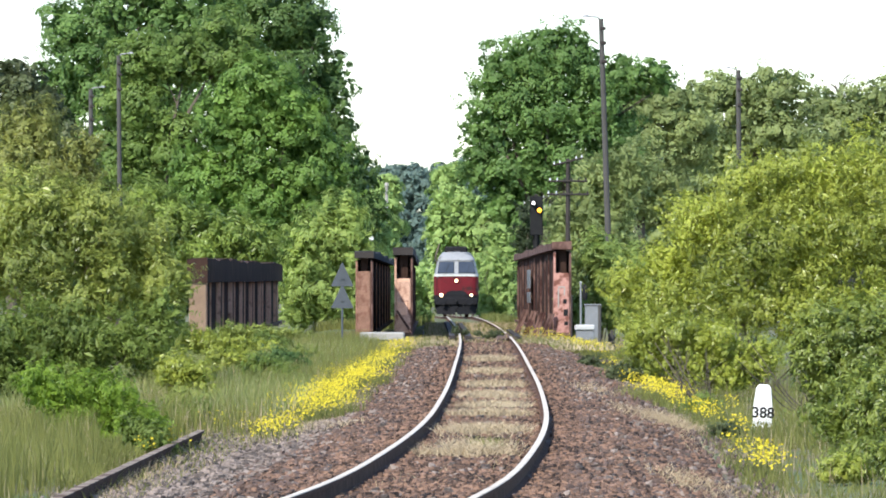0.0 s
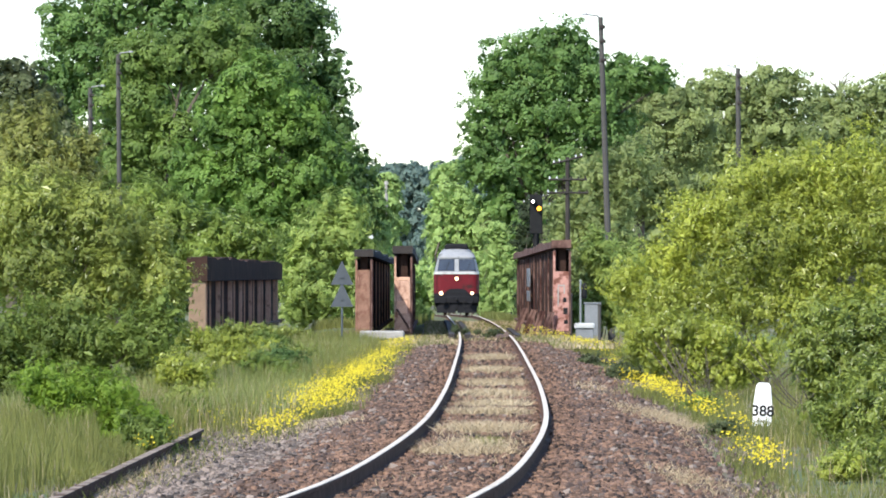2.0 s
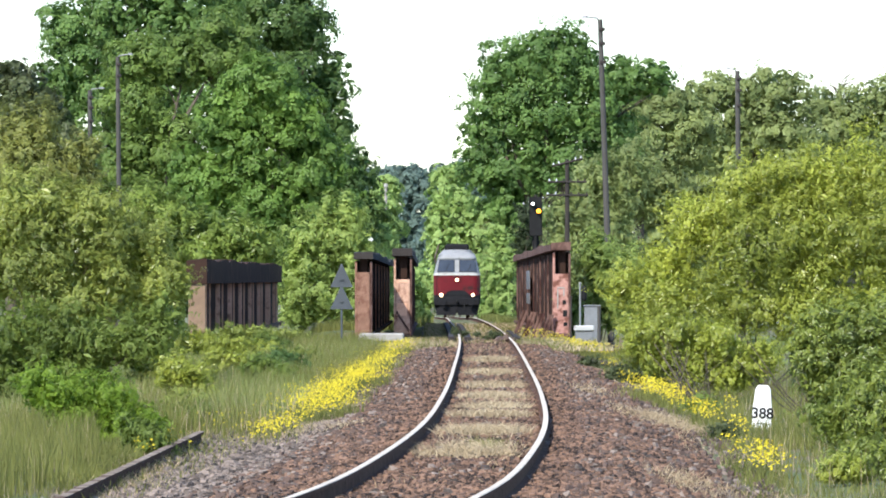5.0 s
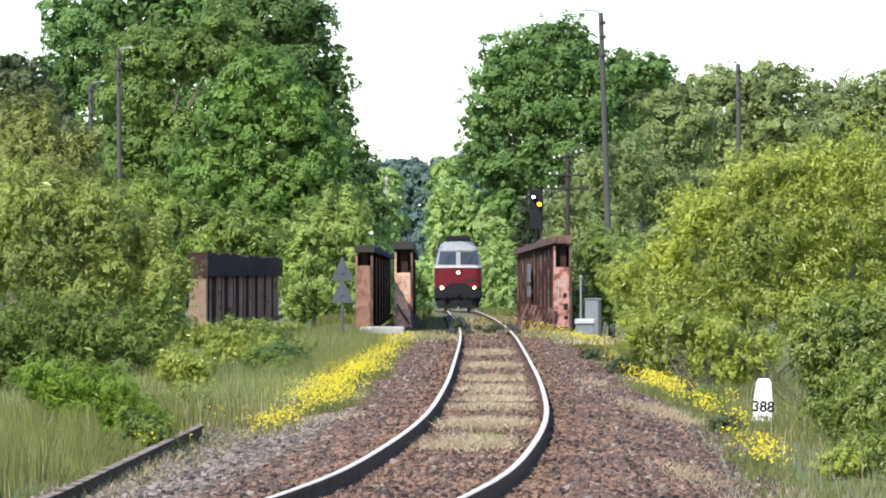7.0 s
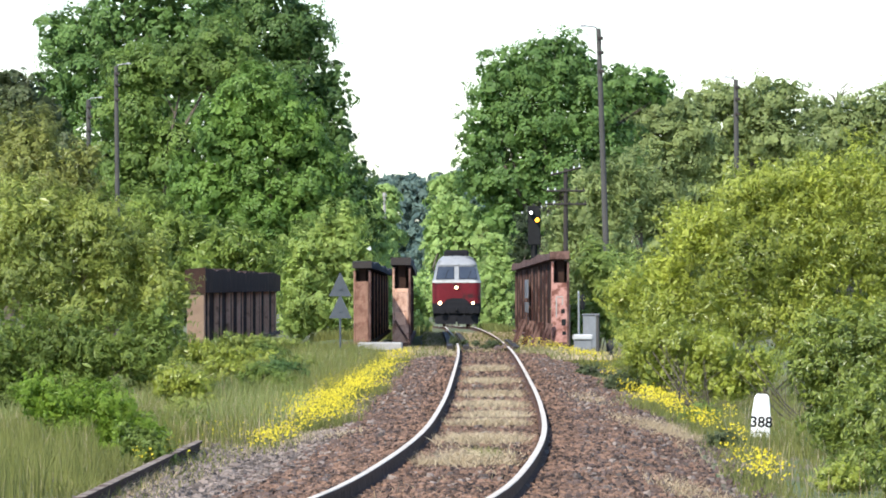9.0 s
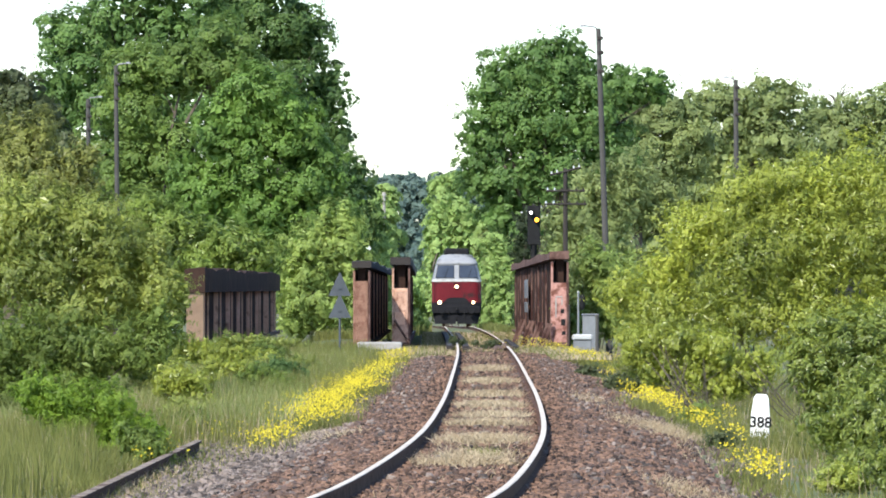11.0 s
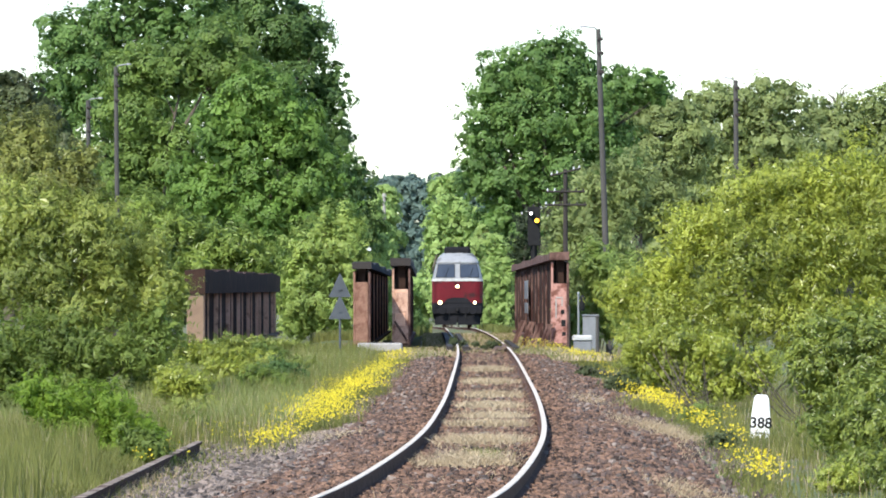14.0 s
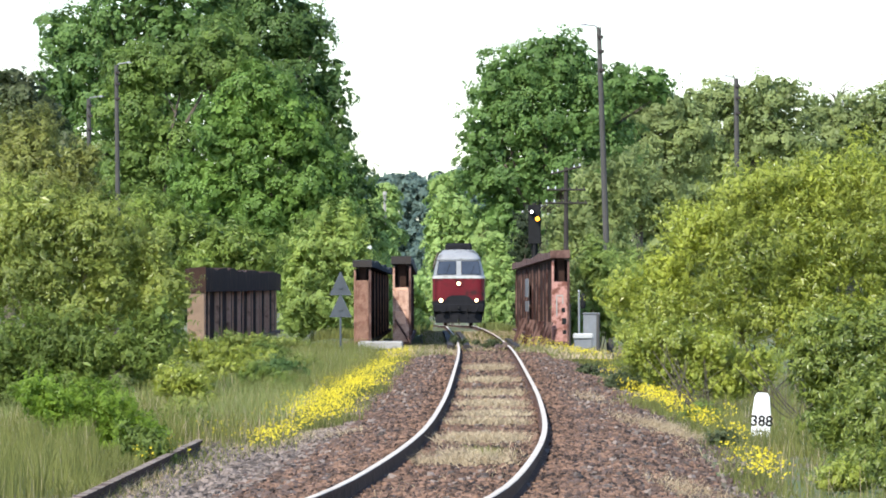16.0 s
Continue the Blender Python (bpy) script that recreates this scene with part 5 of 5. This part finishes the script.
for x, y, z1, r, mat, lab in ((4.2, 206, 1.62, 0.035, GREY_PAINT, "thin grey metal post beside the cable box"), (4.52, 195, 0.95, 0.055, POLE, "short dark post at the verge"), (3.98, 209, 1.2, 0.03, TARRED, "thin dark post by the girder end")):
    p = thing("post", lab, "post", pose(x, y, -0.55))
    part("shaft", rod((0, 0, -0.1), (0, 0, z1 + 0.55), r, r * 0.9, 8), mat, p)
    part("cap", rod((0, 0, z1 + 0.55), (0, 0, z1 + 0.6), r * 1.3, r * 0.8, 8), mat, p)
    if z1 > 1.5:
        part("lantern", loft([plan_ring(0.08, zz, 10, w) for zz, w in ((z1 + 0.02, 0.5), (z1 + 0.1, 1.0), (z1 + 0.42, 1.0), (z1 + 0.5, 0.4))]), BLACK, p, "dark lantern housing")


# ---- locomotive ----
def plan(hw, front, back, radius, z, k=5):
    """Outline at height z with rounded front and back corners."""
    pts = []
    for cx, cy, a0 in ((hw - radius, front + radius, -90), (hw - radius, back - radius, 0), (-hw + radius, back - radius, 90), (-hw + radius, front + radius, 180)):
        for i in range(k + 1):
            a = radians(a0 + 90 * i / k)
            pts.append((cx + radius * math.cos(a), cy + radius * math.sin(a), z))
    return pts


LEN = 20.5
loco = thing("locomotive", "red and white diesel locomotive with grey roof and lit headlights", "locomotive", pose(0.8, 447, -0.9))
body = part("body", loft([plan(1.44, 0.06, LEN - 0.06, 0.45, 1.12), plan(1.475, 0.0, LEN, 0.45, 1.3), plan(1.475, 0.02, LEN - 0.02, 0.45, 2.67)]), LOCO_RED, loco, "red lower body")
part("stripe", loft([plan(1.49, -0.01, LEN + 0.01, 0.46, 2.66), plan(1.47, 0.0, LEN, 0.46, 2.80)]), CREAM, loco, "white waist stripe")
cab = part("cab", loft([plan(1.45, 0.03, LEN - 0.03, 0.45, 2.78), plan(1.24, 0.34, LEN - 0.34, 0.45, 3.68)]), LOCO_GREY, loco, "pale grey-white cab front")
roof = part("roof", loft([plan(1.26, 0.31, LEN - 0.31, 0.46, 3.68), plan(1.22, 0.40, LEN - 0.40, 0.48, 3.82), plan(1.09, 0.66, LEN - 0.66, 0.6, 4.06), plan(0.9, 1.0, LEN - 1.0, 0.6, 4.25), plan(0.6, 1.4, LEN - 1.4, 0.5, 4.37)]), ROOF_GREY, loco, "grey domed roof", True)


def windscreen(x0, x1):
    """Raked pane with its frame on the cab front."""
    def at(z, out):
        return 0.03 + 0.31 * (z - 2.78) / 0.90 - out
    z0, z1 = 2.90, 3.62
    pts = [(x0, z0), (x1, z0), (x1 - 0.13 * (x1 > 0.5), z1), (x0 + 0.13 * (x0 < -0.5), z1)]
    cx, cz = (x0 + x1) / 2, (z0 + z1) / 2
    big = [(cx + (x - cx) * 1.05, cz + (z - cz) * 1.06) for x, z in pts]
    win = part("window", loft([[(x, at(z, 0.0), z) for x, z in big], [(x, at(z, 0.035), z) for x, z in big]]), BLACK, cab, "dark rubber window frame")
    part("pane", loft([[(x, at(z, 0.03), z) for x, z in pts], [(x, at(z, 0.045), z) for x, z in pts]]), GLASS, win, "dark glass pane")
    wip = rod((cx, at(z0, 0.06), z0), (cx + 0.2, at(3.45, 0.06), 3.45), 0.012, 0.012, 5)
    part("wiper", wip, BLACK, win)


windscreen(-1.22, -0.17)
windscreen(0.17, 1.22)
for s in (-1, 1):
    ring = [(s * (1.465 - 0.21 * (z - 2.78) / 0.9), y, z) for y, z in ((0.6, 2.9), (1.3, 2.9), (1.3, 3.5), (0.75, 3.5))]
    part("side_window", loft([ring, [(x - s * 0.05, y, z) for x, y, z in ring]]), GLASS, cab, "dark side window")
    part("grab_rail", rod((s * 1.3, -0.03, 1.4), (s * 1.3, -0.03, 2.6), 0.015, 0.015, 6), LOCO_DARK, loco)
for x, z, r in ((0.0, 2.37, 0.11), (-1.0, 1.43, 0.12), (1.0, 1.43, 0.10)):
    lamp = part("headlight", rod((x, 0.08, z), (x, -0.07, z), r * 1.3, r * 1.22, 18), LOCO_DARK if z < 2 else LOCO_RED, loco)
    part("lens", rod((x, -0.066, z), (x, -0.085, z), r, r * 0.9, 18), LIGHT_WARM, lamp, "lit warm white headlight lens")
part("lower_front", loft([plan(1.3, 0.02, 1.2, 0.42, 0.35), plan(1.46, -0.03, 1.2, 0.42, 0.95), plan(1.485, -0.03, 1.2, 0.46, 1.3), plan(1.485, -0.02, 1.2, 0.46, 1.42)]), LOCO_DARK, loco, "sooty black lower front apron")
part("soot_guard", loft([[(x, -0.045, z) for x, z in ((-0.82, 1.4), (0.82, 1.4), (0.62, 1.62), (0.35, 1.72), (-0.35, 1.72), (-0.62, 1.62))], [(x, 0.1, z) for x, z in ((-0.82, 1.4), (0.82, 1.4), (0.62, 1.62), (0.35, 1.72), (-0.35, 1.72), (-0.62, 1.62))]]), LOCO_DARK, loco, "sooty black coupling guard")
part("buffer_beam", box(-1.4, 1.4, -0.12, 0.5, 0.78, 1.22, 0.03), LOCO_DARK, loco)
part("roof_equipment", box(-0.76, 0.76, 1.2, 4.2, 4.2, 4.66, 0.12), LOCO_DARK, loco, "dark roof exhaust housing")
for s in (-1, 1):
    buf = part("buffer", rod((s * 0.87, -0.1, 0.98), (s * 0.87, -0.52, 0.98), 0.10, 0.09, 12), LOCO_DARK, loco)
    part("buffer_plate", rod((s * 0.87, -0.52, 0.98), (s * 0.87, -0.57, 0.98), 0.24, 0.22, 18), LOCO_DARK, buf)
    part("horn", rod((s * 0.3, 1.3, 4.42), (s * 0.3, 0.95, 4.44), 0.03, 0.08, 10), LOCO_DARK, loco)
    part("step", box(s * 1.05, s * 1.42, -0.05, 0.3, 0.3, 0.36, 0.01), LOCO_DARK, loco)
    part("step_hanger", box(s * 1.38, s * 1.42, 0.0, 0.3, 0.362, 0.9), LOCO_DARK, loco)
    part("plough", loft([[(s * 0.05, -0.32, 0.16), (s * 1.3, -0.05, 0.16), (s * 1.3, -0.05, 0.62), (s * 0.05, -0.32, 0.62)], [(s * 0.05, -0.26, 0.16), (s * 1.3, 0.01, 0.16), (s * 1.3, 0.01, 0.62), (s * 0.05, -0.26, 0.62)]]), LOCO_DARK, loco)
    for y0 in (2.2, 13.3):
        part("bogie_frame", box(s * 1.05, s * 1.2, y0 - 0.6, y0 + 5.4, 0.35, 0.85, 0.05), LOCO_DARK, loco)
part("coupling_hook", box(-0.06, 0.06, -0.45, -0.1, 0.92, 1.1, 0.03), BLACK, loco)
for x in (-0.45, 0.45):
    part("brake_hose", rod((x, -0.16, 0.95), (x * 1.1, -0.28, 0.45), 0.03, 0.03, 8), BLACK, loco)
part("underframe", box(-1.1, 1.1, 0.5, LEN - 0.5, 0.7, 1.15, 0.02), LOCO_DARK, loco)
part("fuel_tank", box(-1.25, 1.25, 8.4, 12.0, 0.3, 1.1, 0.08), LOCO_DARK, loco)
WHEEL_R = 0.525
wheelsets = []
for y in (2.2, 4.05, 5.9, 14.6, 16.45, 18.3):
    bm = rod((-0.9, 0, 0), (0.9, 0, 0), 0.09, 0.09, 10)
    for s in (-1, 1):
        rod((s * 0.68, 0, 0), (s * 0.82, 0, 0), WHEEL_R, WHEEL_R - 0.01, 24, bm)
        rod((s * 0.66, 0, 0), (s * 0.69, 0, 0), WHEEL_R + 0.03, WHEEL_R + 0.03, 24, bm)
        box(s * 0.82, s * 0.84, -0.06, 0.06, 0.2, 0.4, 0, bm)
    ws = part("wheelset", bm, RUST_RAIL, loco)
    ws.location = (0, y, WHEEL_R)
    wheelsets.append((ws, y))

# ---- sleepers, nearly buried in the bed ----
one = box(-1.28, 1.28, -0.12, 0.12, -0.32, -0.172, 0.015)
first = part("sleeper", one, SLEEPER, ground)
for i in range(300):
    y = 36 + i * 0.6
    ob = first if i == 0 else new("sleeper", first.data)
    ob.parent = ground
    s = float(track_x(y + 0.3) - track_x(y - 0.3)) / 0.6
    ob.matrix_basis = Matrix.Translation((float(track_x(y)), y, float(track_z(y)))) @ Matrix.Rotation(-math.atan(s), 4, "Z")


def motions():
    y0, speed = 447.0, 67.0 / 16.0
    rows = []
    for i in range(33):
        t = i * 0.5
        y = y0 - speed * t
        slope = float(track_z(y + 9) - track_z(y - 1)) / 10
        turn = float(track_x(y + 9) - track_x(y - 1)) / 10
        rows.append((t, pose(float(track_x(y)), y, float(track_z(y)), math.degrees(math.atan(slope)), 0, -math.degrees(math.atan(turn)))))
    walk(loco, rows)
    step = 0.16
    for ws, y in wheelsets:
        walk(ws, [(i * step, pose(0, y, WHEEL_R, math.degrees(speed * i * step / WHEEL_R))) for i in range(101)])


motions()
